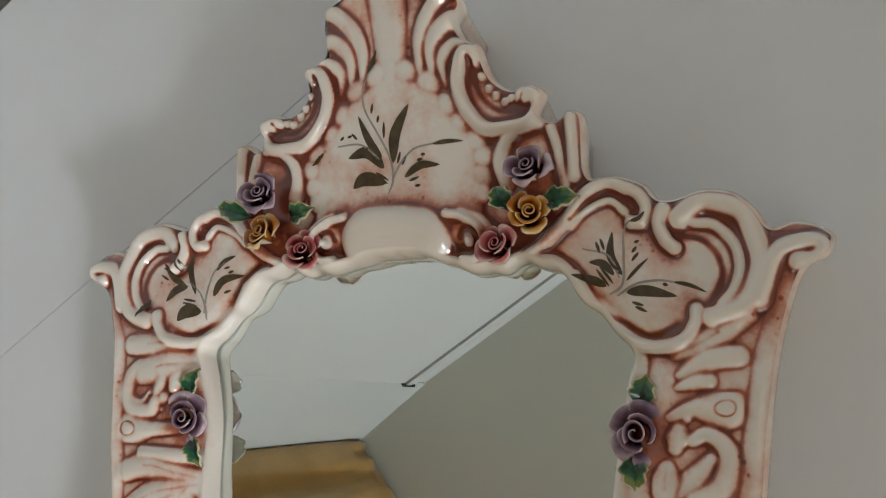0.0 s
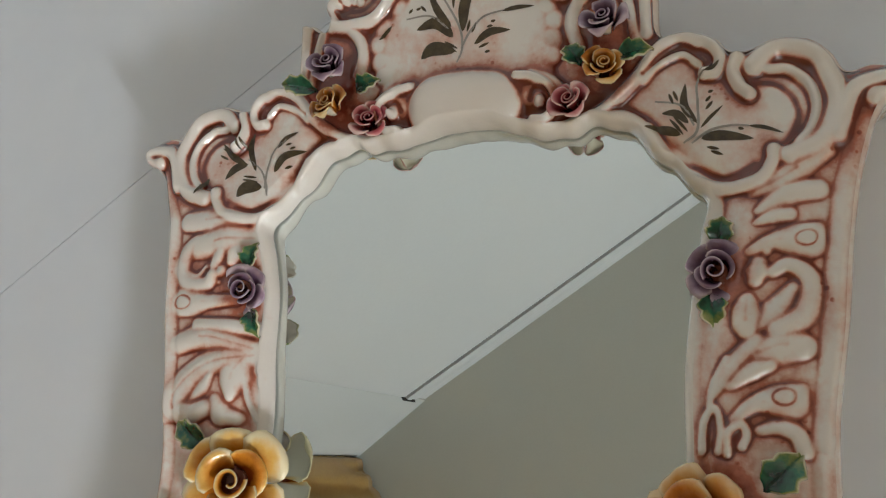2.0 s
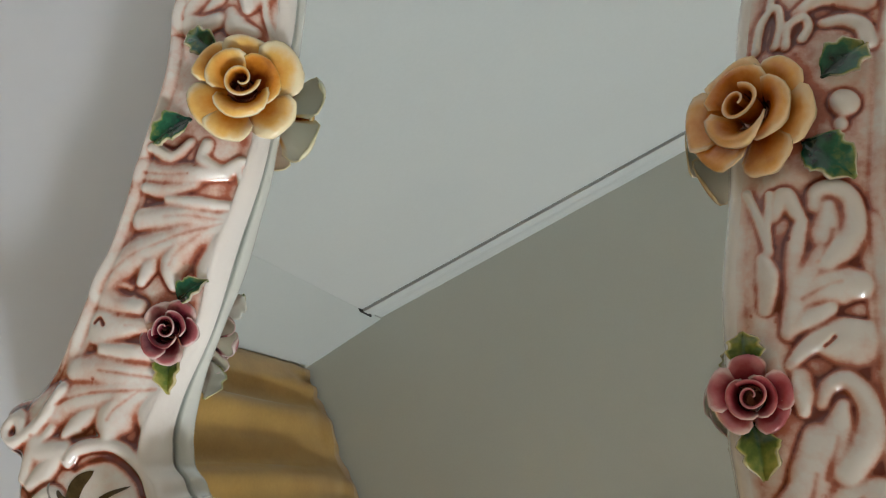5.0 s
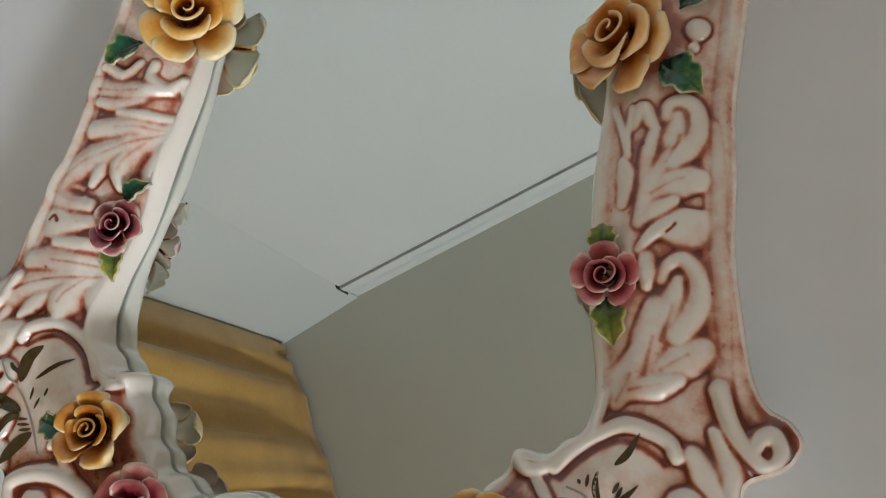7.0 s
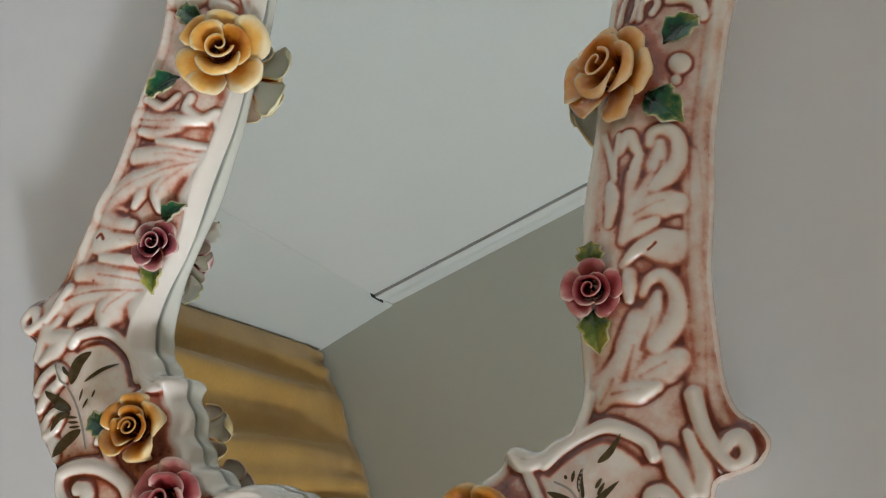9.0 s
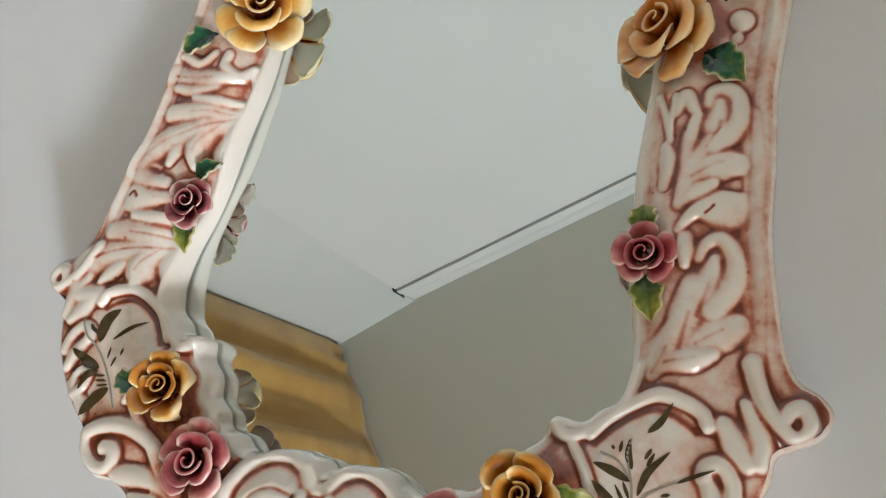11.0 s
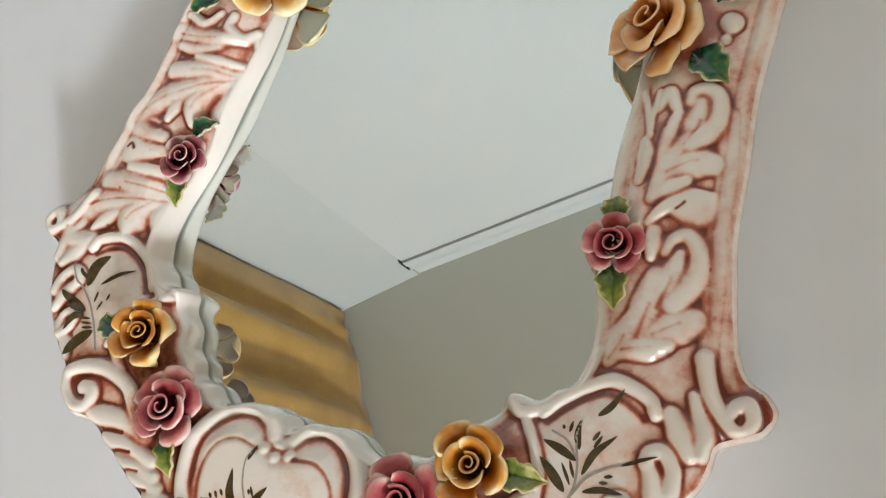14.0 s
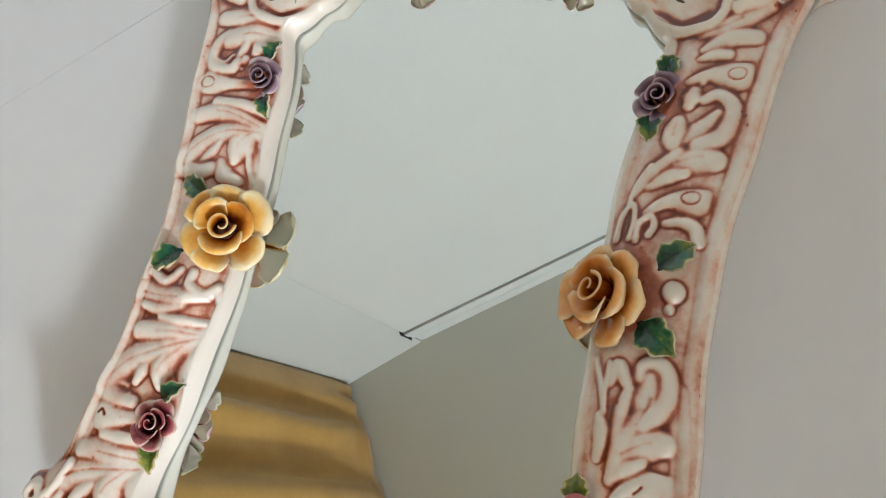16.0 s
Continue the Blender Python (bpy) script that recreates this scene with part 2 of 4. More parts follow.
def curtain():
    thing = empty("curtain", room(A0 + 0.03, -0.3, FLOOR))
    bm = bmesh.new()
    rng = random.Random(4)
    ns, nz, width = 150, 70, 1.75
    front = []
    for i in range(ns + 1):
        s = i / ns
        col = []
        for k in range(nz + 1):
            q = k / nz                                   # 0 at the ceiling, 1 at the floor
            h = CEIL - 0.012 - q * (CEIL + TABLE - 0.03)
            drop = min(1.0, 0.25 + q / 0.16)
            bulge = 0.012 + 0.030 * (1 - math.exp(-q * 4.0))
            wide = math.sin(s * 78 + 0.9 * math.sin(s * 17) + 0.5 * q) + 0.45 * math.sin(s * 151 + 1.3 + q)
            tight = math.sin(s * 190 + 2 * math.sin(s * 31))
            depth = (0.35 + 0.65 * min(1.0, s / 0.05)) * bulge + drop * min(1.0, 0.15 + s / 0.05) * 0.019 * (wide - 0.35 * abs(wide)) + (1 - drop) * 0.0035 * tight + 0.003 * math.sin(q * 19 + s * 25)
            ruffle = (1 - drop) * 0.014 * (noise.noise(Vector((s * 60, q * 40, 0))))
            col.append(bm.verts.new(room(A0 + 0.012 + max(0.004, depth + ruffle), 0.4355 - s * width, h + (0.005 * noise.noise(Vector((s * 55, 3, 0))) if k == 0 else 0)) - thing.location))
        front.append(col)
    for i in range(ns):
        for k in range(nz):
            bm.faces.new((front[i][k], front[i + 1][k], front[i + 1][k + 1], front[i][k + 1]))
    bmesh.ops.recalc_face_normals(bm, faces=bm.faces)
    cloth = part("drape", bm, SATIN, thing)
    solid = cloth.modifiers.new("thickness", "SOLIDIFY")
    solid.thickness = 0.0015
    part("heading_tape", room_box(A0 + 0.003, A0 + 0.010, -1.30, 0.43, CEIL - 0.03, CEIL - 0.004), WOOD, thing, "narrow white curtain rail", False).location = -thing.location
    return tagged(thing, "gold satin curtain gathered in soft pleats at the ceiling", "curtain")


curtain()

# ---- table ----


def table():
    thing = empty("table", room(0.1, -0.1, FLOOR))
    def add(name, bm, mat, label=""):
        part(name, bm, mat, thing, label, False).location = -thing.location
    add("table_top", room_box(-0.62, 0.95, -0.62, 0.2306, -0.025, 0.0), TABLETOP, "wide white laminate board")
    add("table_leaf", room_box(-0.62, 0.95, 0.2312, 0.434, -0.025, 0.0), TABLETOP, "narrow white laminate board at the wall")
    add("joint_strip", room_box(-0.60, 0.93, 0.2300, 0.2318, -0.022, -0.0016), EDGE)
    for a in (-0.58, 0.91):
        for o in (-0.58, 0.39):
            add("leg", room_box(a - 0.025, a + 0.025, o - 0.025, o + 0.025, FLOOR, -0.025, 0.003), WOOD)
    for a0, a1, o0, o1 in ((-0.555, 0.885, -0.592, -0.572), (-0.555, 0.885, 0.382, 0.402), (-0.592, -0.572, -0.555, 0.365), (0.902, 0.922, -0.555, 0.365)):
        add("apron", room_box(a0, a1, o0, o1, -0.105, -0.0255), WOOD)
    return tagged(thing, "plain white table with a fine joint across its top", "table")


table()

# ---- the mirror's relief, in millimetres; the right half is drawn and turned over ----
STEP = 0.5
XS, YS = np.arange(0, 176 + STEP / 2, STEP), np.arange(-294, 274 + STEP / 2, STEP)
GX, GY = np.meshgrid(XS, YS)
RELIEF, CARVE = np.zeros_like(GX), np.zeros_like(GX)


def glide(pts, n=10):
    """A smooth line through the points."""
    p = [np.array(q, float) for q in pts]
    if len(p) < 3:
        return np.array(p)
    p = [2 * p[0] - p[1], *p, 2 * p[-1] - p[-2]]
    out = []
    for a, b, c, d in zip(p, p[1:], p[2:], p[3:]):
        for k in range(n):
            t = k / n
            out.append(0.5 * (2 * b + (c - a) * t + (2 * a - 5 * b + 4 * c - d) * t * t + (3 * b - a - 3 * c + d) * t ** 3))
    out.append(p[-2])
    return np.array(out)


def distance(line, X, Y, closed=False):
    best = np.full(X.shape, 1e9)
    ends = list(zip(line, line[1:])) + ([(line[-1], line[0])] if closed else [])
    for (ax, ay), (bx, by) in ends:
        dx, dy = bx - ax, by - ay
        t = np.clip(((X - ax) * dx + (Y - ay) * dy) / (dx * dx + dy * dy + 1e-9), 0, 1)
        best = np.minimum(best, (X - ax - t * dx) ** 2 + (Y - ay - t * dy) ** 2)
    return np.sqrt(best)


def window(line, reach):
    lo, hi = line.min(0) - reach, line.max(0) + reach
    c0, c1 = np.searchsorted(XS, lo[0]), np.searchsorted(XS, hi[0])
    r0, r1 = np.searchsorted(YS, lo[1]), np.searchsorted(YS, hi[1])
    return slice(r0, r1), slice(c0, c1)


def raise_to(win, h, k=0.9):
    """Lays a form over the relief, with a soft join of depth k where two forms meet."""
    old = RELIEF[win]
    m = np.clip(0.5 + 0.5 * (h - old) / k, 0, 1)
    join = k * m * (1 - m) * 0.5 * np.clip(np.minimum(h, old) / 1.2, 0, 1)
    RELIEF[win] = np.where(h > 0, np.maximum(old, old * (1 - m) + h * m) + join, old)


def ridge(w, h, *pts):
    line = glide(pts)
    win = window(line, w)
    d = distance(line, GX[win], GY[win]) / w
    raise_to(win, h * np.clip(1 - d * d, 0, 1) ** 0.62)


def dome(r, h, *pts):
    for p in pts:
        line = np.array([p, p], float)
        win = window(line, r)
        d = np.hypot(GX[win] - p[0], GY[win] - p[1]) / r
        raise_to(win, h * np.clip(1 - d * d, 0, 1) ** (0.62 if r < 8 else 1.0))


def blade(widths, h, *pts):
    """A swelling lobe: its half width at the start, the middle and the end."""
    line = glide(pts)
    win = window(line, max(widths))
    X, Y = GX[win], GY[win]
    best = np.zeros(X.shape)
    n = len(line) - 1
    for i, ((ax, ay), (bx, by)) in enumerate(zip(line, line[1:])):
        dx, dy = bx - ax, by - ay
        t = np.clip(((X - ax) * dx + (Y - ay) * dy) / (dx * dx + dy * dy + 1e-9), 0, 1)
        w = np.interp((i + t) / n, [0, 0.5, 1], widths)
        best = np.maximum(best, np.clip(1 - ((X - ax - t * dx) ** 2 + (Y - ay - t * dy) ** 2) / (w * w), 0, 1) ** 0.7 * h * np.minimum(1, w / 2.2))
    raise_to(win, best, 3.0)


def finger(widths, h, *pts):
    """A leaf's finger: low where it leaves the stem, full and rounded towards its tip."""
    line = glide(pts)
    win = window(line, max(widths))
    X, Y = GX[win], GY[win]
    best = np.zeros(X.shape)
    n = len(line) - 1
    for i, ((ax, ay), (bx, by)) in enumerate(zip(line, line[1:])):
        dx, dy = bx - ax, by - ay
        t = np.clip(((X - ax) * dx + (Y - ay) * dy) / (dx * dx + dy * dy + 1e-9), 0, 1)
        along = (i + t) / n
        w = np.interp(along, [0, 0.5, 1], widths) * 1.36
        full = np.clip(1 - ((X - ax - t * dx) ** 2 + (Y - ay - t * dy) ** 2) / (w * w), 0, 1) ** 0.85
        best = np.maximum(best, full * h * np.interp(along, [0, 0.45, 1], [0.62, 0.95, 1.0]) * np.minimum(1, 0.35 + w / 4.0))
    raise_to(win, best, 0.8)
    if max(widths) > 4.3:                                # a shallow vein along the broad ones
        groove(1.0, 0.7, *line[:int(n * 0.72):4])


def eye(x, y, r, h):
    """The drop-shaped line cut into a bud's head."""
    groove(0.6, 1.5 * h, *[(x + r * math.cos(a) * (1.25 if math.cos(a) < 0 else 1), y + r * 0.85 * math.sin(a)) for a in np.linspace(0, 2 * math.pi, 11)])


def plate(edge, h, *pts):
    """A raised field with a rounded edge."""
    line = glide(pts, 4)
    win = window(line, 4)
    d = distance(line, GX[win], GY[win], True) * np.where(inside(line, GX[win], GY[win]), 1, -1) + 1.1
    raise_to(win, h * np.clip(1 - (1 - np.clip(d / edge, 0, 1)) ** 2, 0, 1) ** 0.85, 2.4)


def groove(w, h, *pts):
    line = glide(pts)
    win = window(line, w * 2.5)
    d = distance(line, GX[win], GY[win]) / w
    CARVE[win] = np.maximum(CARVE[win], 0.55 * h * np.exp(-d * d))


def inside(line, X, Y):
    odd = np.zeros(X.shape, bool)
    for (ax, ay), (bx, by) in zip(line, np.roll(line, -1, 0)):
        if ay != by:
            odd ^= ((ay > Y) != (by > Y)) & (X < (bx - ax) * (Y - ay) / (by - ay) + ax)
    return odd


ridge(3.8, 8, (41, 224), (35, 224), (32, 218), (31, 211), (34, 202), (42, 194), (53, 193), (62, 194), (66, 200), (64, 204), (59, 205))
groove(1.4, 4, (36.8, 222.1), (38, 214.5), (41.1, 206.7), (48.5, 201), (56.1, 200.8), (59.4, 204.3))
dome(1.9, 5, (39, 220), (41, 215), (44, 210), (47, 207), (51, 204), (54, 205))
ridge(3.6, 6, (65, 194), (56, 192), (50, 186), (48, 178), (50, 170))
ridge(2.6, 5, (70, 191), (72, 183), (73, 173), (74, 168))
ridge(3, 7, (78, 194), (78, 182), (78, 171))
dome(3.0, 9.5, (33.5, 148))
ridge(2.4, 9.5, (24, 159.5), (31, 158), (38, 152.5), (39.5, 146), (36, 141), (30, 141))
ridge(3.4, 8, (25, 139.5), (34, 136.5), (42, 135), (53, 133))
ridge(2.6, 6, (30, 160), (37, 157), (42, 152))
groove(1.1, 3.5, (29, 150), (31, 153), (35, 152.5), (36.8, 148.5), (35, 144.5), (31.5, 144.5))
ridge(3.4, 5, (38, 135), (55, 139), (66, 138), (74, 134), (78, 127), (82, 119))
ridge(3.4, 6, (49, 136), (61, 142), (69, 148), (75, 154), (82, 163), (91, 167), (99, 164))
groove(1.5, 3, (59.1, 139.7), (69, 141.2), (76.7, 134.6))
ridge(2, 3.5, (76, 151), (82, 157), (92, 160), (98, 155))
groove(1.2, 3, (76.2, 153.8), (83.3, 160.2), (92.1, 162.6), (97.7, 159.7))
ridge(3, 6.5, (100, 164), (104, 161), (106, 156), (104, 151), (100, 151))
ridge(3.3, 7.5, (112, 156), (110, 150), (112, 144), (115, 141))
ridge(4.6, 6.5, (117, 152), (124, 158), (132, 158), (140, 154), (144, 145), (146, 136), (143, 126), (138, 119), (128, 115))
ridge(2.5, 4.5, (122, 151), (130, 150), (137, 143), (139, 134), (136, 125), (130, 119))
groove(1.8, 5, (117.4, 145.8), (124.9, 144.4), (130.6, 138.9), (132.5, 130.5), (128.5, 120.9))
ridge(3, 5.5, (87, 112), (98, 107), (108, 105), (117, 107), (122, 113), (123, 118))
ridge(4, 7, (144, 122), (148, 133), (152, 139), (158, 141), (164, 141), (166, 138), (163, 135), (158, 135))
ridge(4.2, 1.5, (155, 133), (150, 118), (144, 100), (140, 74), (137, 47), (134, 13))
ridge(4, 2, (83, 115), (94, 111), (100, 104), (100, 95))
ridge(4.2, 1.5, (129, -49), (135, -92), (140, -123), (144, -143))
ridge(3.6, 6.0, (142, -139), (145, -146), (148, -152), (153, -158), (158, -161), (161, -157), (159, -152), (156, -153), (154, -156))
ridge(3, 4.4, (93, -173), (98, -166), (104, -160), (113, -155), (122, -156), (129, -159), (131, -163))
groove(1.6, 4, (95, -175.9), (102.2, -166.6), (112.1, -160.5), (119.9, -161.3), (127.7, -165.5))
ridge(3.2, 4.8, (80, -173), (85, -175), (92, -171), (99, -163), (103, -155), (104, -146))
ridge(4, 5.0, (65, -224), (72, -219), (81, -215), (92, -213), (103, -215), (109, -220), (107, -227), (101, -231), (95, -231), (92, -227), (94, -223), (98, -223))
ridge(5.0, 3.2, (60, -232), (72, -230), (84, -231), (89, -232))
ridge(4.6, 3.2, (53, -240), (66, -238), (77, -239))
ridge(4.4, 3.2, (49, -246), (59, -245), (69, -246))
ridge(4.4, 3.2, (45, -250), (55, -249), (60, -250))
ridge(3, 3.6, (67, -227), (79, -216), (89, -208), (96, -201))
ridge(2.4, 3.4, (86, -176), (93, -185), (97, -194), (98, -203))
ridge(4.2, 6, (3, -214), (7, -208), (15, -205), (26, -209), (34, -218), (37, -229), (34, -243), (25, -257), (20, -267), (18, -275))
groove(1.1, 1.5, (7.3, -220), (16.9, -219.3), (25.4, -225.4), (27.8, -236.3), (23.2, -249.7), (15.2, -261.8))
ridge(4, 3.8, (18, -272), (23, -263), (32, -255), (42, -253), (48, -255))
dome(2.6, 5, (41, -260))
for i in range(4):
    groove(0.8, 1.6, (70 - 7 * i, -234.5 - 5.6 * i), (78 - 8.4 * i, -236 - 5.4 * i), (84 - 9.2 * i, -239.5 - 5.0 * i))
finger((1.2, 3.7, 2.9), 5, (14.4, 215.5), (14.5, 232.5), (21.8, 245.8), (31.5, 252.8))
finger((1.2, 3.7, 2.9), 5, (20, 215.2), (19.8, 228.8), (26.4, 237.2), (36.4, 238.9))
finger((1, 3.3, 2.4), 4.6, (25.4, 212.6), (24.7, 222.6), (30, 228), (35, 228.6))
groove(1.6, 4, (84.8, 117.6), (95.4, 113.7), (105.7, 109.4), (115.9, 112.5))
plate(6, 3.6, (-12, 218), (-0, 220), (11, 216), (22, 209), (27, 200), (35, 193), (39, 185), (40, 176), (39, 165), (38, 148), (3, 148), (-13, 149))
dome(6.5, 3.9, (-1, 219))
dome(6.5, 3.9, (7, 219))
dome(6.5, 3.9, (17, 214))
dome(6.5, 3.9, (24, 204))
dome(6.5, 3.9, (30, 196))
dome(6.5, 3.9, (37, 189))
dome(6.5, 3.9, (40, 182))
dome(6.5, 3.9, (39, 175))
dome(6.5, 3.9, (37, 168))
blade((3.4, 5.4, 3), 3.8, (148, -171.9), (147.1, -162.3), (142.4, -153.1))
blade((3.4, 5.8, 4.2), 3.8, (144, -173.5), (140.3, -167.6), (136.2, -161.7))
ridge(3.4, 3.8, (141, -187), (140, -180), (136, -175), (132, -176), (131, -179))
blade((3, 4.8, 3.6), 3.4, (135.5, -194.5), (135.4, -187.6), (132.7, -181.5))
ridge(3.1, 3.4, (124, -205), (122, -201), (123, -195), (126, -193), (128, -195))
blade((2.6, 4, 3), 2.8, (126, -204.1), (127.8, -199.7), (129, -196.2))
blade((3, 4.6, 3), 2.8, (114.9, -213.8), (118.4, -208.4), (121.8, -205.5))
blade((8, 9, 11), 3.6, (0, 208), (0, 235), (0, 264))
ridge(14.5, 12, (-4, 150.5), (6, 150.5), (12, 150))
dome(3, 6, (0, -221), (5, -219), (1, -216))
ridge(6.5, 9, (-5, -277), (0, -277), (8, -277))
plate(9, 4.4, (-6, -219), (0, -218), (8, -211), (21, -211), (32, -224), (31, -243), (22, -260), (10, -273), (-6, -277))
LEFT = [RELIEF.copy(), CARVE.copy()]

# foliage of the right column: leaves, scrolls and eyed buds that climb from the foot
finger((1.3, 4.4, 2.7), 4.2, (113.5, 101.5), (126.8, 108.1), (140, 116.2))
finger((1.3, 3.9, 3.3), 4.2, (115.1, 94.8), (125.5, 101), (135.5, 101.3))
finger((1.1, 2.6, 2.2), 3.6, (114, 90.1), (120.6, 92.9), (125.7, 93))
finger((1.5, 2.6, 5.8), 4.2, (111.7, 79.2), (120.1, 83.3), (131.6, 83.3))
eye(131.3, 83.7, 3.2, 1)
dome(1.9, 3, (117.8, 79.5))
finger((2.5, 3.6, 2.3), 4.2, (115.2, 74.9), (114.1, 68.8))
finger((2.1, 3.2, 3.8), 4.8, (120, 71.6), (125.1, 74.2), (130.3, 70.8), (131.8, 64.2), (129, 55.9), (121.4, 50.7))
finger((1.9, 3.8, 1.9), 3.8, (115.2, 51.8), (120.8, 57.6), (126.5, 65.8))
finger((2.7, 4.6, 2.9), 4.2, (111.4, 61.4), (110.9, 55.8), (111.3, 51.4))
finger((2.9, 5.6, 3.9), 4.6, (114, 43.4), (122, 45.5), (127.8, 44.3))
finger((1.6, 3.1, 1.9), 3.8, (104.6, 31.4), (112, 37.2), (117.9, 38.8))
finger((1.4, 2.5, 2.5), 3.4, (99.1, 28.4), (105.8, 39.1), (114.2, 47.9))
ridge(1.2, 3, (97.1, 22.6), (99.2, 32.3), (104.1, 42))
finger((1.6, 2.7, 5.5), 4.2, (105.2, 19.6), (113.3, 25.8), (124.2, 27))
eye(122.2, 28, 3.3, 1)
ridge(1.6, 3.6, (94.1, 9.3), (95.2, 18.8), (99, 23.6), (100.8, 17.1), (99.8, 8.6))
ridge(1.8, 3.6, (103, 7.8), (103.2, 14.9), (107.8, 18.2), (109.6, 14.5), (108, 10.2))
finger((1.8, 2.5, 2.5), 4, (114.1, 16.2), (119.9, 17.6), (125.7, 15.6), (128.1, 9.8))
ridge(1.1, 3, (94, -42), (98.4, -51.3), (102.1, -62.4))
ridge(1.1, 3, (100.3, -42.6), (101.1, -53.2), (102.8, -62.7))
finger((1.4, 2.8, 2.1), 3.8, (103, -51.6), (104.6, -43.7), (109.1, -49.8))
finger((2.1, 3, 3.9), 4.8, (113.9, -46.5), (114.2, -41.5), (119.3, -39.9), (124.1, -44.1), (124.5, -53.3), (117.8, -63.8))
finger((2, 5.5, 2.5), 3.6, (115.7, -64.3), (118.9, -55.6), (117.9, -45.8))
finger((1.8, 2.7, 1.8), 3.4, (108.8, -72.6), (109.5, -60.9), (110.6, -51.8))
finger((1.8, 2.9, 1.4), 3.4, (102.6, -79.7), (103, -70.4), (100.8, -63.8))
finger((3.1, 5.6, 3.8), 4.6, (111.8, -76.1), (120.2, -70.2), (126.4, -69.1))
finger((2.2, 4.3, 3.1), 3.6, (109, -86.2), (112.2, -73), (116.7, -61.8))
finger((1.8, 3.4, 2), 3.8, (109.5, -85.4), (115, -80.8), (119.3, -77.8))
finger((1.3, 2.7, 6.7), 4.4, (110.2, -95.3), (116.5, -87.8), (126.4, -86.2))
groove(0.7, 3, (118.9, -88.8), (120.3, -87.4), (121.1, -86.1))
finger((2.7, 3.3, 1.8), 4.2, (113.9, -98.4), (115.5, -107.4))
finger((1.8, 2.9, 4.2), 4.8, (120.1, -104.9), (121.5, -100), (126.1, -97.8), (131.1, -102.8), (132.4, -110.9), (127.4, -123.1))
finger((3.1, 5.3, 2), 3.8, (121.7, -125.4), (124.1, -115.6), (125.5, -104.6))
finger((4, 5.7, 4.4), 3.4, (117.4, -138), (118.9, -127.2), (120.4, -115.1))
finger((4.4, 6.4, 4.6), 4.6, (122.9, -135.4), (129.8, -129.5), (134.1, -127.5))
finger((3.3, 4.6, 2.5), 4, (113.4, -143.9), (122.1, -140.8), (128.8, -137.8))
finger((2.9, 5, 2.9), 3.2, (109.6, -147.7), (112.5, -140.5), (115.5, -130))
dome(5, 4.4, (121, -12))
dome(2.6, 3, (120, -19))
RIGHT = [RELIEF.copy(), CARVE.copy()]
RELIEF[:], CARVE[:] = LEFT

# foliage of the left column: the same leaves, hanging from the shoulder
finger((2.9, 4.9, 4), 4.2, (104.9, 105.7), (122.9, 104.8), (136.4, 104.2))
finger((4, 6.2, 5.1), 3.8, (101.6, 95.5), (116.1, 94.6), (127.3, 91.8))
finger((3.4, 3.7, 2.9), 4.6, (116.3, 95.9), (131.6, 93), (135.9, 82.4), (130.8, 74.7), (121, 74.2), (118.2, 78.2))
ridge(1.7, 3, (131.7, 79.3), (126.2, 77.9), (122, 82.2))
finger((2.3, 3.1, 2.3), 3.6, (114, 92), (117.8, 82.8))
finger((2.2, 3.3, 2.2), 3.8, (107.5, 92.1), (108.8, 84.3))
dome(3.1, 3.4, (113.8, 79.9))
dome(1.4, 2.4, (118.8, 77.1), (114.2, 74.7), (122.1, 82.7))
finger((2.3, 3.1, 6.8), 4.2, (105.1, 66.2), (119, 65.6), (130.6, 65.1))
eye(132.2, 65, 3.8, 1)
finger((2.5, 3.4, 2.8), 4.2, (89.4, 52), (109.5, 54.1), (123, 54.2))
finger((2.5, 5.2, 4.3), 4.2, (95.5, 44.3), (116.7, 48.8), (131.2, 46.1))
finger((4.3, 5.8, 3.4), 4.4, (92.8, 41.4), (114, 36.2), (127.3, 27.5), (131, 18.6), (123.5, 14.3), (114.2, 16.5))
finger((3, 5.1, 1.5), 4.2, (97.9, 41), (101.6, 31.3), (101.9, 21.1))
finger((2.4, 3.2, 1.5), 4.2, (91.8, 40.6), (88.4, 28.5))
finger((0.9, 3.1, 1.2), 3.2, (122.1, 20.4), (115.8, 26), (111.3, 32.7))
finger((2.4, 4.2, 2.7), 3.6, (109.1, 20.4), (105.8, 14), (99.2, 12.2))
ridge(1, 2.6, (97.2, 31.7), (95.6, 21.1), (91.6, 12.4))
ridge(1, 2.6, (91.7, 30.1), (88.6, 18.8), (87.3, 9.9))
finger((2.1, 2.7, 2.1), 4.2, (113.7, -37.6), (119.3, -44), (128.9, -40.4))
finger((2.4, 2.6, 2.1), 4.2, (106.4, -37.2), (106.9, -43.7), (99.2, -47.1), (93.9, -41.2))
finger((5.1, 4.5, 1.8), 4.4, (129.8, -51.1), (113.4, -51.1), (97.8, -47.8))
finger((2.4, 3.6, 2.1), 4.2, (107, -53.7), (117.9, -57.6), (128.3, -57.1))
ridge(1.4, 3, (93.7, -40.8), (92.7, -48.5), (88.5, -52), (86, -48.1), (89.1, -40.2))
finger((1.5, 2.6, 2), 4.2, (89.2, -59), (103.8, -61.4), (116.4, -61))
finger((2.4, 5, 4.1), 4.2, (92.6, -65.7), (112, -67.2), (126.9, -70.3))
finger((5.3, 5.9, 3), 4.4, (90.7, -65.4), (110.1, -75.8), (127.2, -86.3), (135.1, -98.3), (128.1, -103.7), (117.4, -104.2))
ridge(1.5, 2.6, (130.8, -91.5), (130.5, -96.2), (125.1, -96.7))
finger((2.3, 4.9, 1.7), 4.2, (100.8, -72.7), (107.6, -84.2), (105.8, -94.1))
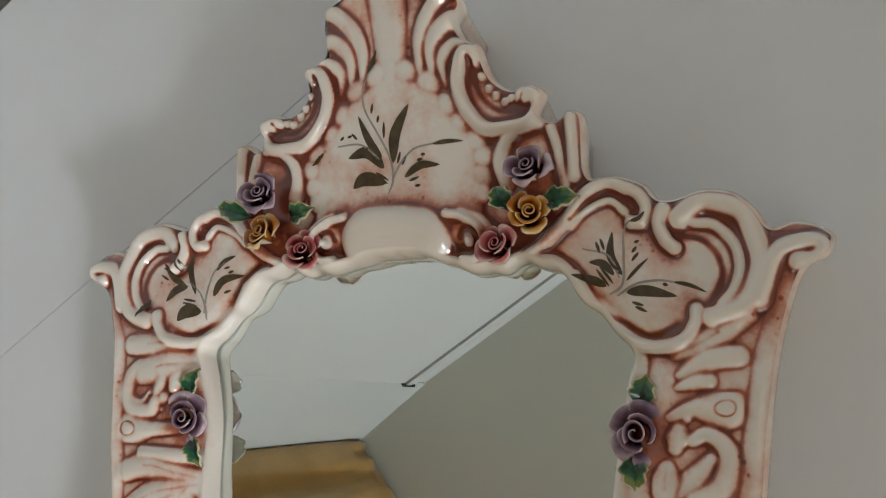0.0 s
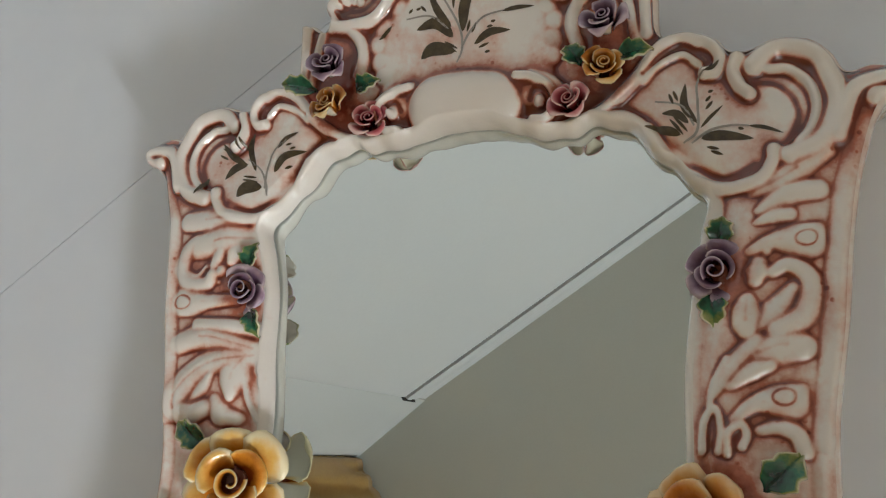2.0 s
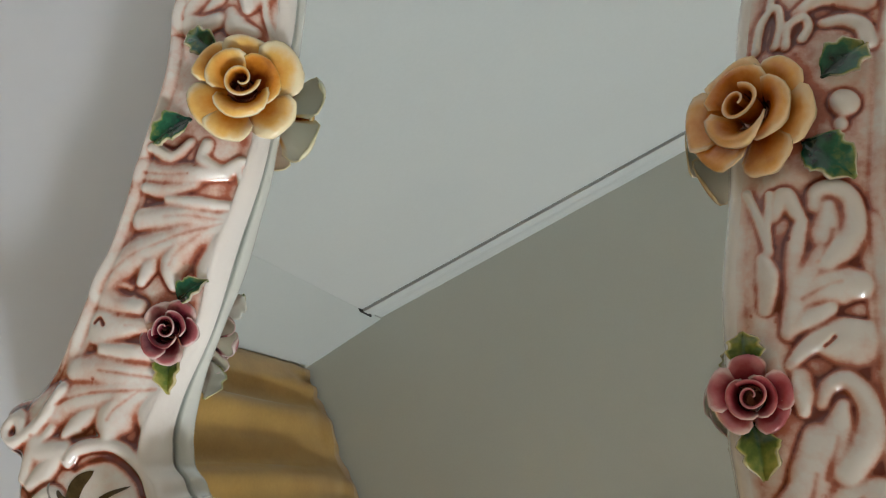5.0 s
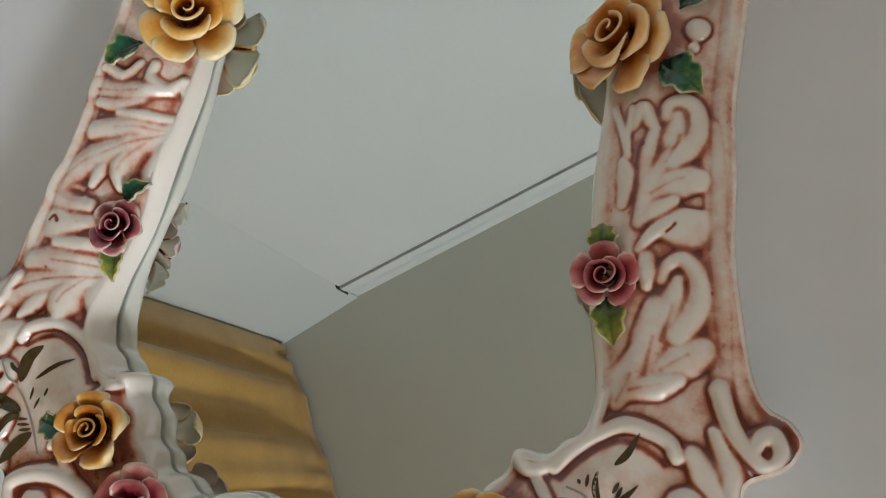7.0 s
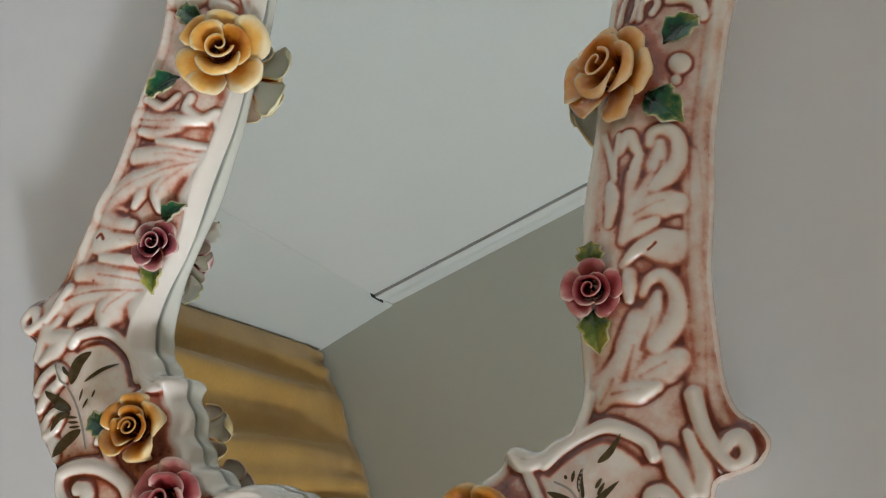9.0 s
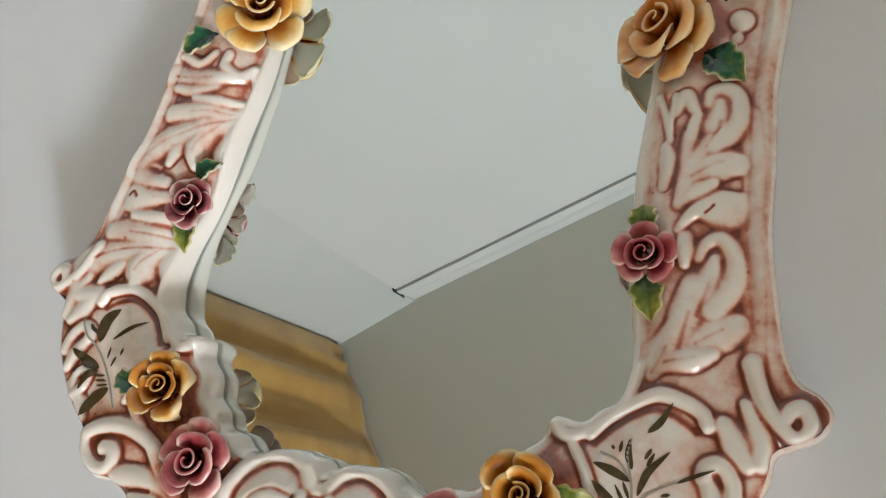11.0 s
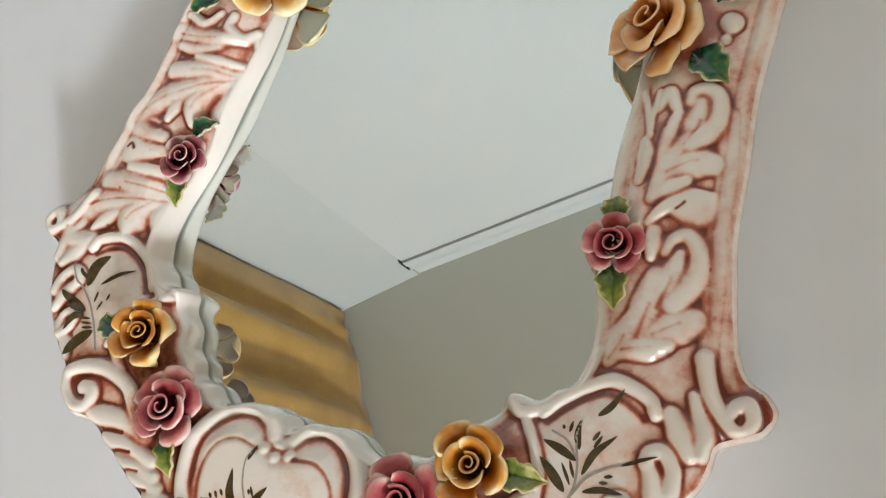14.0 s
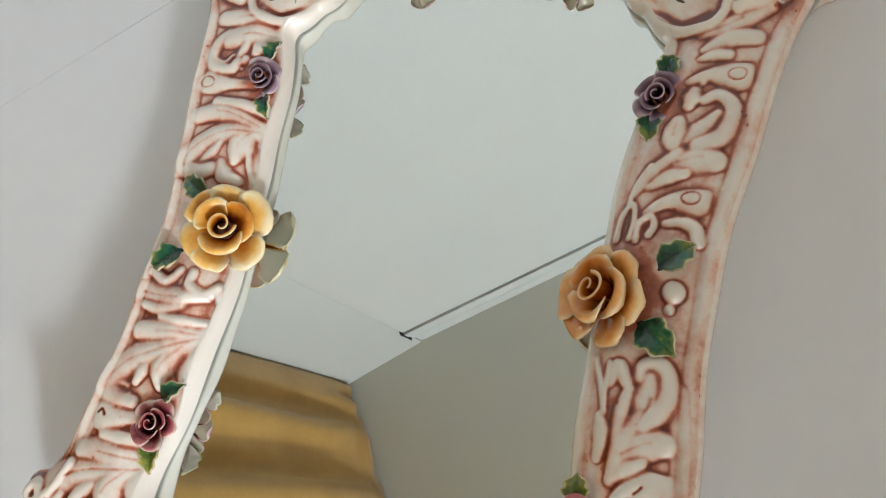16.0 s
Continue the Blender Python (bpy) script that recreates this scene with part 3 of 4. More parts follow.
finger((2.3, 3.7, 1.7), 4.2, (94.8, -73.1), (95.7, -85), (97.2, -89))
finger((2.3, 2.9, 1.1), 4.2, (92.6, -69.2), (93.8, -77.9))
finger((2.4, 3.6, 2.1), 3.6, (116, -82.8), (119.3, -94.4))
dome(1.5, 2.6, (120.7, -100.8), (115.5, -102.7), (123, -97.4))
finger((1.8, 3.2, 7.7), 4.4, (102.7, -109.3), (117.9, -111), (129.5, -112.5))
groove(0.9, 3, (134.6, -112.1), (132.5, -110.2), (130.1, -112.1))
finger((3, 3.5, 2.7), 4.2, (106.4, -120.6), (119.6, -120.6), (128.6, -120.8))
finger((4.2, 6.2, 4.5), 4.2, (104.5, -128.7), (124.1, -128.7), (138.4, -131.3))
finger((6.7, 7, 3.9), 4.4, (104.4, -132.8), (125.6, -137.1), (144.4, -145.6), (149.3, -154.5), (144.8, -160.9), (134.4, -160))
finger((3.5, 6.7, 2.9), 4.2, (109.4, -133.4), (116.9, -144), (116.5, -152.3))
finger((3.5, 4, 2), 4.2, (102.4, -131.8), (105, -140.7), (104.6, -146.9))
finger((2.7, 4.2, 2.1), 3.6, (121.8, -141.3), (130.5, -148.1), (135.6, -154.1))
LEFT = [RELIEF.copy(), CARVE.copy()]

OUTER = [(0, 264), (14, 263), (27, 256), (34, 246), (32, 238), (36, 231), (42, 227), (45, 216), (54, 210), (62, 211), (69, 205), (66, 197), (71, 195), (77, 198), (83, 195),
         (83, 174), (88, 170), (98, 170), (106, 167), (111, 161), (118, 162), (127, 164), (137, 162), (145, 155), (150, 149), (158, 151)]
OUTER_SIDE = [(166, 149), (171, 144), (168, 136), (161, 132), (156, 122), (151, 105), (147, 80), (143, 50), (140, 20), (138, -8), (138, -40), (140, -70), (144, -100), (150, -126),
              (157, -141), (165, -146), (169, -152), (166, -160), (158, -165), (153, -169), (152, -178), (147, -190)]
OUTER_FOOT = [(136, -202), (124, -212), (114, -220), (110, -229), (101, -236), (90, -236), (80, -241), (70, -246), (58, -253), (46, -259), (40, -264), (30, -266), (20, -271), (16, -281), (8, -287), (0, -287)]
OPEN_TOP = [(0, 143), (12, 142), (22, 139), (32, 136), (45, 135.5), (56, 138), (66, 135), (73, 129), (80, 120), (86, 115), (93, 109), (98, 101), (95, 88), (92, 70), (90, 45), (88, 20), (88, -10)]
OPEN_LOW = [(89, -40), (91, -75), (95, -110), (100, -135), (101, -150), (97, -160), (90, -167), (82, -169), (77, -171), (73, -178), (64, -193), (55, -201), (40, -207), (30, -209), (22, -205), (14, -203), (7, -205), (0, -209)]
outer, hole = glide(OUTER + OUTER_SIDE + OUTER_FOOT, 7), glide(OPEN_TOP + OPEN_LOW, 8)
step = np.gradient(hole, axis=0)
step /= np.linalg.norm(step, axis=1, keepdims=True) + 1e-9
inward = np.stack([step[:, 1], -step[:, 0]], 1)                    # towards the glass
wave = 0.8 * np.sin(hole[:, 0] * 0.42 + 0.6) * np.clip((hole[:, 1] - 96) / 10, 0, 1) * np.clip((hole[:, 0] - 24) / 20, 0.2, 1) + 1.0 * np.sin((0.73 * hole[:, 0] + 0.68 * hole[:, 1]) * 0.40) * np.clip((-hole[:, 1] - 150) / 10, 0, 1)
hole = hole + inward * (wave * np.clip(hole[:, 0] / 6, 0, 1))[:, None]
mirrored = lambda line: np.concatenate([line, (line * [-1, 1])[::-1][1:-1]])
outer_d = distance(outer, GX, GY) * np.where(inside(mirrored(outer), GX, GY), 1, -1)
hole_d = distance(hole, GX, GY) * np.where(inside(mirrored(hole), GX, GY), -1, 1)

SOLID = (outer_d > 1.5) & (hole_d > 2.6)


def blurred(z, mask, sigma):
    def soft(a, axis):
        n = int(3 * sigma / STEP)
        k = np.exp(-0.5 * (np.arange(-n, n + 1) * STEP / sigma) ** 2)
        k /= k.sum()
        out = np.zeros_like(a)
        pad = [(n, n) if i == axis else (0, 0) for i in (0, 1)]
        mode = np.pad(a, pad, mode="reflect" if axis == 1 else "constant")
        for i, q in enumerate(k):
            out += q * (mode[:, i:i + a.shape[1]] if axis == 1 else mode[i:i + a.shape[0], :])
        return out
    m = mask.astype(float)
    return soft(soft(z * m, 0), 1) / np.maximum(soft(soft(m, 0), 1), 1e-3)


GLASS_Z = 15.0
LIP = GLASS_Z + 1.3
BODY = np.interp(YS, [-290, -250, -190, -150, -100, 0, 90, 115, 150, 170, 205, 250, 270], [31, 34, 33.5, 32, 31.5, 31.5, 31.5, 30, 28, 30, 36, 46, 49])[:, None] * np.ones_like(GX)
ease = lambda t: np.clip(t, 0, 1) ** 2 * (3 - 2 * np.clip(t, 0, 1))
DIP = np.interp(YS, [-200, -160, -120, 90, 120, 160], [5, 5, 7.5, 7.5, 5, 4])[:, None]
BODY = BODY - DIP * (1 - ease((hole_d - 1) / 17))
rise = lambda d, w: np.sqrt(np.clip(1 - (1 - np.clip(d / w, 0, 1)) ** 2, 0, 1))
ALL = np.ones_like(SOLID)
EDGE_DROP = 7.0


def clouds(seed, sigma):
    """A slow wander between -1 and 1 over the whole piece."""
    z = blurred(np.random.RandomState(seed).standard_normal(GX.shape), ALL, sigma)
    return np.clip((z - z.mean()) / (2 * z.std()), -1, 1)


def modelled(relief, carve, seed):
    """Height and rubbed-in wash of one half; thick glaze rounds every edge of the modelling."""
    form = blurred(relief, ALL, 0.6) * 0.9 - blurred(carve, ALL, 0.4) * 0.75
    column = np.clip((132 - np.abs(GY + 12)) / 14, 0, 1) * np.clip((hole_d - 4) / 4, 0, 1)
    near = blurred(relief > 0.9, ALL, 1.5)
    form = np.maximum(form, 1.1 * ease(1 - 1.3 * near) * np.clip((hole_d - 6) / 4, 0, 1) * np.clip((outer_d - 3) / 3, 0, 1))    # the ground swells between the forms
    inner = form - 0.7 * carve
    side = np.clip((122 - np.abs(GY + 12)) / 14, 0, 1) * (GX > 60)
    base = blurred(relief, ALL, 4.2) - 0.6
    form = form + (0.50 + 0.10 * column) * np.maximum(0, base - form)
    form = form + side * (2.4 * np.exp(-((outer_d - 4.6) / 3.0) ** 2) - 0.5 * np.exp(-((outer_d - 9.2) / 1.1) ** 2))   # rolled border of the columns
    form = form * (1 - 0.20 * column)
    inner = inner - 0.35 * side * np.exp(-((outer_d - 9.2) / 1.0) ** 2)
    height = BODY + form - EDGE_DROP * (1 - rise(outer_d, 5.0))
    height = np.where(hole_d < 5, LIP + (np.maximum(height, LIP) - LIP) * rise(hole_d, 3.4) ** 0.8, height)
    wash = np.clip((blurred(inner, SOLID, 1.0) - inner) / 0.55, 0, 1.5) * 0.37 * (1 + 0.8 * clouds(seed, 4.0))
    wash += np.clip((blurred(inner, SOLID, 2.6) - inner) / 1.8, 0, 1) * 0.55 * (1 + 0.5 * clouds(seed + 1, 7.0))
    wash += np.clip((blurred(inner, SOLID, 5.0) - inner + 0.3) / 2.2, 0, 1) * 0.37
    wash *= (0.15 + 0.85 * np.clip((hole_d - 2.0) / 5.0, 0, 1)) * (0.45 + 0.55 * np.clip((outer_d - 1.0) / 3.0, 0, 1))
    for x, y, r in ((62, 169, 10), (61, 153, 9), (46, 143, 9), (101, 72, 10), (96, -14, 20), (101, -109, 10), (78, -196, 14), (55, -219, 15)):
        wash += 0.60 * np.exp(-(np.clip(np.hypot(GX - x, GY - y) - r * 0.8, 0, None) / 5.0) ** 2) * np.clip((hole_d - 3) / 5, 0, 1)    # the wash is stronger close round the roses
    wash += np.interp(YS, [-230, -160, -90, 120, 260], [0.05, 0.08, 0.13, 0.10, 0.08])[:, None] * np.clip((hole_d - 1) / 6, 0.1, 1)
    wash = wash * (1 - 0.16 * column) * (1 - 0.5 * column * (1 - ease((outer_d - 4) / 9))) - 0.08 * np.clip(form / 7, 0, 1)
    crest = np.clip((inner - blurred(inner, SOLID, 2.4)) / 1.1, 0, 1)
    wash = wash + (0.05 + 0.06 * column) * (1 - crest) * np.clip(1.4 - form / 6, 0, 1) * np.clip((hole_d - 4) / 8, 0, 1) - 0.06 * crest + (0.13 + 0.10 * ease((GY - 140) / 20)) * np.clip(clouds(seed + 2, 6.0), -0.4, 1) * (1 - 0.6 * crest) * np.clip((hole_d - 5) / 6, 0, 1) * np.clip(1.5 - form / 6, 0, 1)      # the glaze runs thin over every crest
    return height, wash


(HEIGHT, WASH), (HEIGHT_L, WASH_L) = modelled(*RIGHT, 3), modelled(*LEFT, 8)


def surface(x, y):
    """The relief's height over a place, in millimetres."""
    return float((HEIGHT if x > 0 else HEIGHT_L)[min(len(YS) - 1, max(0, round((y - YS[0]) / STEP))), min(len(XS) - 1, round(abs(x) / STEP))])


def warped(X, Y, Z):
    """The hand-made unevenness of the whole piece."""
    drift = -5.0 * ease((-Y - 185) / 30) * ease((20 - X) / 40)
    wx = drift + 0.6 * np.sin(Y / 23 + X / 31) + 0.4 * np.sin(Y / 9 - X / 14)
    wy = 0.6 * np.sin(X / 19 - Y / 37 + 1) + 0.4 * np.sin(X / 8 + Y / 11)
    wz = 0.5 * np.sin(X / 17 + Y / 13) * np.clip(Z / 20, 0, 1)
    return np.stack([X + wx, Y + wy, Z + wz], -1)


def frame_body(parent):
    rows, cols = GX.shape
    full = np.concatenate([np.arange(cols - 1, 0, -1), np.arange(cols)])
    side = np.concatenate([-np.ones(cols - 1), np.ones(cols)])
    X, Y, M = GX[:, full] * side, GY[:, full], SOLID[:, full]
    middle = np.clip(0.5 + X / 12, 0, 1)
    Z = HEIGHT[:, full] * middle + HEIGHT_L[:, full] * (1 - middle)
    W = WASH[:, full] * middle + WASH_L[:, full] * (1 - middle)
    quad = M[:-1, :-1] & M[1:, :-1] & M[:-1, 1:] & M[1:, 1:]
    index = -np.ones(X.shape, int)
    used = np.zeros(X.shape, bool)
    for r in (0, 1):
        for c in (0, 1):
            used[r:r + quad.shape[0], c:c + quad.shape[1]] |= quad
    index[used] = np.arange(used.sum())
    co = warped(X, Y, Z)[used] / 1000
    faces = np.stack([index[:-1, :-1], index[:-1, 1:], index[1:, 1:], index[1:, :-1]], -1)[quad]
    tint = W[used]
    # the smooth rounded lip round the glass and the undercut outer edge
    for line, away, reach, end in ((hole, 1, 3.4, 0), (outer, -1, 2.2, 1)):
        ring = mirrored(line)
        ring = ring[np.r_[True, np.linalg.norm(np.diff(ring, axis=0), axis=1) > 0.05]]
        along = np.roll(ring, -1, 0) - np.roll(ring, 1, 0)
        along /= np.linalg.norm(along, axis=1, keepdims=True) + 1e-9
        out = np.stack([-along[:, 1], along[:, 0]], 1) * away
        for _ in range(6):
            out = (np.roll(out, 1, 0) + out * 2 + np.roll(out, -1, 0)) / 4
        out /= np.linalg.norm(out, axis=1, keepdims=True)
        crest = np.array([surface(*p) for p in ring + out * reach])
        for _ in range(3):
            crest = (np.roll(crest, 1) + crest + np.roll(crest, -1)) / 3
        if end == 0:
            prof = [(3.4 * (1 - math.cos(a)), LIP + (crest - LIP) * math.sin(a) ** 0.8 + 0.03) for a in np.linspace(math.pi / 2, 0.02, 12)]
            prof += [(0.2, LIP - 0.4), (1.2, LIP - 0.7), (4.5, LIP - 0.8), (4.5, GLASS_Z - 0.4)]
        else:
            top = crest + EDGE_DROP * 0.172
            prof = [(5 * (1 - math.cos(a)), top - EDGE_DROP * (1 - math.sin(a)) + 0.03) for a in np.linspace(0.976, 0.0, 9)]
            prof += [(0.3, top - EDGE_DROP - 2), (1.2, top - EDGE_DROP - 5), (3.5, 0.3)]
        strip = np.array([np.c_[ring + out * d, np.broadcast_to(z, len(ring))] for d, z in prof])
        strip = warped(strip[..., 0], strip[..., 1], strip[..., 2]) / 1000
        n, k = strip.shape[0], strip.shape[1]
        idx = len(co) + np.arange(n * k).reshape(n, k)
        nxt = np.roll(idx, -1, 1)
        quads = np.stack([idx[:-1], idx[1:], nxt[1:], nxt[:-1]], -1).reshape(-1, 4)
        faces = np.concatenate([faces, quads if away > 0 else quads[:, ::-1]])
        co = np.concatenate([co, strip.reshape(-1, 3)])
        tint = np.concatenate([tint, np.full(n * k, 0.15 if end else 0.03)])
    me = bpy.data.meshes.new("frame_body")
    me.vertices.add(len(co))
    me.vertices.foreach_set("co", co.astype(np.float32).ravel())
    me.loops.add(faces.size)
    me.loops.foreach_set("vertex_index", faces.astype(np.int32).ravel())
    me.polygons.add(len(faces))
    me.polygons.foreach_set("loop_start", np.arange(0, faces.size, 4, dtype=np.int32))
    me.update(calc_edges=True)
    me.attributes.new("wash", "FLOAT", "POINT").data.foreach_set("value", tint.astype(np.float32))
    me.materials.append(CERAMIC)
    me.shade_smooth()
    ob = place(new("frame_body", me), parent)
    ob["label"] = "cream rococo relief with red-brown washed hollows"
    return ob


mirror = empty("mirror", (0, 0, TABLE))
tagged(mirror, "ornate cream porcelain mirror with applied roses lying on the white table", "mirror")
frame_body(mirror)


def glass_sheet():
    bm = bmesh.new()
    line = mirrored(glide([(x + 8 * np.sign(x), y + (6 if y > 130 else -6 if y < -165 else 0)) for x, y in OPEN_TOP + OPEN_LOW], 3))
    low = [bm.verts.new((x / 1000, y / 1000, (GLASS_Z - 3) / 1000)) for x, y in line]
    f = bm.faces.new(low)
    got = bmesh.ops.extrude_face_region(bm, geom=[f])
    for v in got["geom"]:
        if isinstance(v, bmesh.types.BMVert):
            v.co.z = GLASS_Z / 1000
    bmesh.ops.recalc_face_normals(bm, faces=bm.faces)
    return bm


part("looking_glass", glass_sheet(), GLASS, mirror, "clear silvered mirror glass", False)

# ---- roses ----


def shell(bm, grid, tones, thick, pale_under=False):
    """A sheet of points with a thickness, as closed skin with a rounded rim."""
    lay = bm.verts.layers.float.get("tone") or bm.verts.layers.float.new("tone")
    low = bm.verts.layers.float.get("under") or bm.verts.layers.float.new("under")
    n, m = len(grid), len(grid[0])
    P = np.array([[list(p) for p in row] for row in grid])
    du, dv = np.gradient(P, axis=0), np.gradient(P, axis=1)
    nrm = np.cross(du, dv)
    nrm /= np.linalg.norm(nrm, axis=2, keepdims=True) + 1e-9
    if nrm[:, :, 2].mean() < 0:
        nrm = -nrm
    sides = []
    for sgn in (0.5, -0.5):
        Q = P + nrm * thick * sgn
        vs = [[bm.verts.new(Q[i, j]) for j in range(m)] for i in range(n)]
        for i in range(n):
            for j in range(m):
                vs[i][j][lay] = tones[i][j]
                vs[i][j][low] = 1.0 if pale_under and sgn < 0 and 0 < i < n - 1 and j < m - 1 else 0.0
        sides.append(vs)
    a, b = sides
    for i in range(n - 1):
        for j in range(m - 1):
            bm.faces.new((a[i][j], a[i + 1][j], a[i + 1][j + 1], a[i][j + 1]))
            bm.faces.new((b[i][j], b[i][j + 1], b[i + 1][j + 1], b[i + 1][j]))
    rim = [(i, 0) for i in range(n)] + [(n - 1, j) for j in range(1, m)] + [(i, m - 1) for i in range(n - 2, -1, -1)] + [(0, j) for j in range(m - 2, 0, -1)]
    for (i, j), (k, l) in zip(rim, rim[1:] + rim[:1]):
        bm.faces.new((a[i][j], b[i][j], b[k][l], a[k][l]))


def rose(at, radius, mat, seed, lean=(0, 0), label="", rings=None):
    """A modelled porcelain rose: a rolled heart with rings of cupped petals, in millimetres."""
    rng = random.Random(seed)
    R = radius / 1000
    big = rings is BIG
    thick = max(R * 0.034, 0.0006)
    bm = bmesh.new()
    grid, tones = [], []
    turns, n = (1.35, 36) if big else (1.45, 34) if rings is SMALL else (1.65, 38)
    start = rng.uniform(0, 6.28)
    hand = 1
    reach, top0 = (0.24, 0.62) if big else (0.22, 0.90) if rings is BUD else (0.20, 0.76) if rings is CUP else (0.27, 0.58) if rings is WIDE else (0.36, 0.70)
    for i in range(n + 1):
        t = i / n
        ang = start + hand * t * turns * 2 * math.pi
        r = R * (0.06 + reach * t ** 0.75) * (1 + 0.05 * math.sin(ang * 2.5) + 0.04 * math.sin(ang + start))
        top = R * (top0 - 0.05 * t + 0.025 * math.sin(ang * 1.3))
        row, tr = [], []
        for j in range(8):
            v = j / 7
            rr = r * (0.72 + 0.28 * v) + R * 0.055 * max(0, v - 0.7) ** 1.5 * 6 * (0.4 + 0.6 * t)
            z = R * 0.06 + (top - R * 0.06) * math.sin(min(1, v * 1.1) * math.pi / 2)
            row.append((rr * math.cos(ang), rr * math.sin(ang), z))
            tr.append(-0.12 + 0.35 * v + 0.60 * max(0, v - 0.7) / 0.3)
        grid.append(row)
        tones.append(tr)
    shell(bm, grid, tones, thick)
    bmesh.ops.recalc_face_normals(bm, faces=bm.faces)
    core = part("rose", bm, mat, mirror, label)
    core.location = (at[0] / 1000, at[1] / 1000, at[2] / 1000)
    core.rotation_euler = (radians(lean[0]), radians(lean[1]), 0)
    turn = rng.uniform(0, 6.28)
    for ring, (count, r0, r1, z0, z1, half0, droop) in enumerate(rings):
        last = ring == len(rings) - 1
        for k in range(count):
            mid = turn + ring * 0.8 + (k + rng.uniform(-0.22, 0.22)) * 2 * math.pi / count
            half = half0 * rng.uniform(0.86, 1.14)
            size, lift, wave = rng.uniform(0.84, 1.10) if last else rng.uniform(0.92, 1.08), rng.uniform(-0.09, 0.12), rng.uniform(0, 6.28)
            fade = rng.uniform(-0.10, 0.55) if ring else rng.uniform(-0.15, 0.30)
            tip = rng.uniform(0.12, 0.34) if last and rings in (CUP, BUD, SMALL) else rng.uniform(0.0, 0.14)
            rr1 = r0 + (r1 - r0) * size
            grid, tones = [], []
            for i in range(13):
                u = i / 6 - 1
                row, tr = [], []
                for j in range(11):
                    v = j / 10
                    end = (1 - 0.55 * abs(u) ** 2.6 + tip * math.exp(-(u * 3.5) ** 2)) * (1 + 0.08 * math.sin(4.5 * u + wave) + 0.035 * math.sin(10 * u + 2 * wave))
                    w = v * end
                    ang = mid + u * half * (0.80 + 0.20 * v)
                    rad = r0 + (rr1 - r0) * math.sin(min(w, 1.1) * math.pi / 2) ** (1.0 if ring else 1.3)
                    z = z0 + (z1 + lift - z0) * math.sin(min(w / 0.72, 1) * math.pi / 2) - droop * max(0, (w - 0.55) / 0.45) ** 2
                    z += 0.07 * u * v + 0.055 * v * v * math.sin(4 * u + wave) - (0.05 * u * u * v if last else 0)
                    row.append((R * rad * math.cos(ang), R * rad * math.sin(ang), R * z))
                    tr.append((-0.06 + (0.14 if ring else 0.0) if big else 0.0 if ring else -0.12) + (0.72 + fade) * v ** 1.15 + 0.16 * math.sin(wave + 2.2 * u) * v + (0.28 if big else 0.50) * max(0, v - 0.86) / 0.14)
                grid.append(row)
                tones.append(tr)
            bm = bmesh.new()
            shell(bm, grid, tones, thick, last or (big and ring > 0))
            bmesh.ops.recalc_face_normals(bm, faces=bm.faces)
            part("petal", bm, mat, core)
    return core


BIG = ((3, 0.22, 0.68, 0.0, 0.50, 1.22, 0.14), (6, 0.28, 1.07, -0.03, 0.25, 0.66, 0.12))
CUP = ((3, 0.22, 0.60, 0.0, 0.82, 1.10, 0.06), (5, 0.26, 1.02, -0.02, 0.68, 0.72, 0.20))
WIDE = ((3, 0.20, 0.66, 0.0, 0.52, 1.15, 0.08), (5, 0.22, 1.05, 0.0, 0.32, 0.70, 0.16))
BUD = ((2, 0.24, 0.60, 0.0, 0.95, 1.30, 0.03), (4, 0.26, 0.92, -0.02, 0.80, 0.80, 0.13))
SMALL = ((2, 0.30, 0.64, 0.02, 0.52, 1.35, 0.06), (5, 0.26, 1.08, 0.0, 0.33, 0.70, 0.14))
seed = 10
for kind, (r, z, mat, lean, rings, label) in enumerate((
        (10.3, 41, PURPLE, (-14, 8), BUD, "dusky purple porcelain rose"),
        (9.8, 34, AMBER, (-14, -10), BUD, "small amber porcelain rose"),
        (10, 29, PINK, (-12, 10), BUD, "small dusky pink porcelain rose"),
        (11.3, 26, PURPLE, (0, 10), SMALL, "dusky purple porcelain rose"),
        (22.3, 29, GOLD, (0, 24), BIG, "large open golden-yellow porcelain rose"),
        (11.3, 28, WINE, (0, 10), SMALL, "wine-pink porcelain rose"),
        (14.5, 35, AMBER, (-4, 4), CUP, "amber porcelain rose with pale petal rims"),
        (16.5, 34.5, PINK, (-4, 3), WIDE, "dusky pink open porcelain rose"))):
    spots = (((-60, 168), (64, 170.5)), ((-60.5, 152), (61, 154)), ((-43.5, 144), (48.5, 143)), ((-104, 71), (101.5, 73)),
             ((-97, -12.5), (95.6, -15.4)), ((-104, -111), (101, -106.5)), ((-80, -193), (76, -199)), ((-57, -218), (54, -219.5)))[kind]
    for x, y in spots:
        seed += 1
        rose((x, y, z), r * (0.93 if kind == 4 and x > 0 else 1.0), PINK if kind == 5 and x > 0 else TAWNY if kind == 4 and x > 0 else mat, seed, (lean[0], -lean[1] * (1.45 if kind == 4 else 1) if x > 0 else lean[1]), "large open orange-gold porcelain rose" if kind == 4 and x > 0 else "dusky pink porcelain rose" if kind == 5 and x > 0 else label, rings)

# ---- applied leaves ----


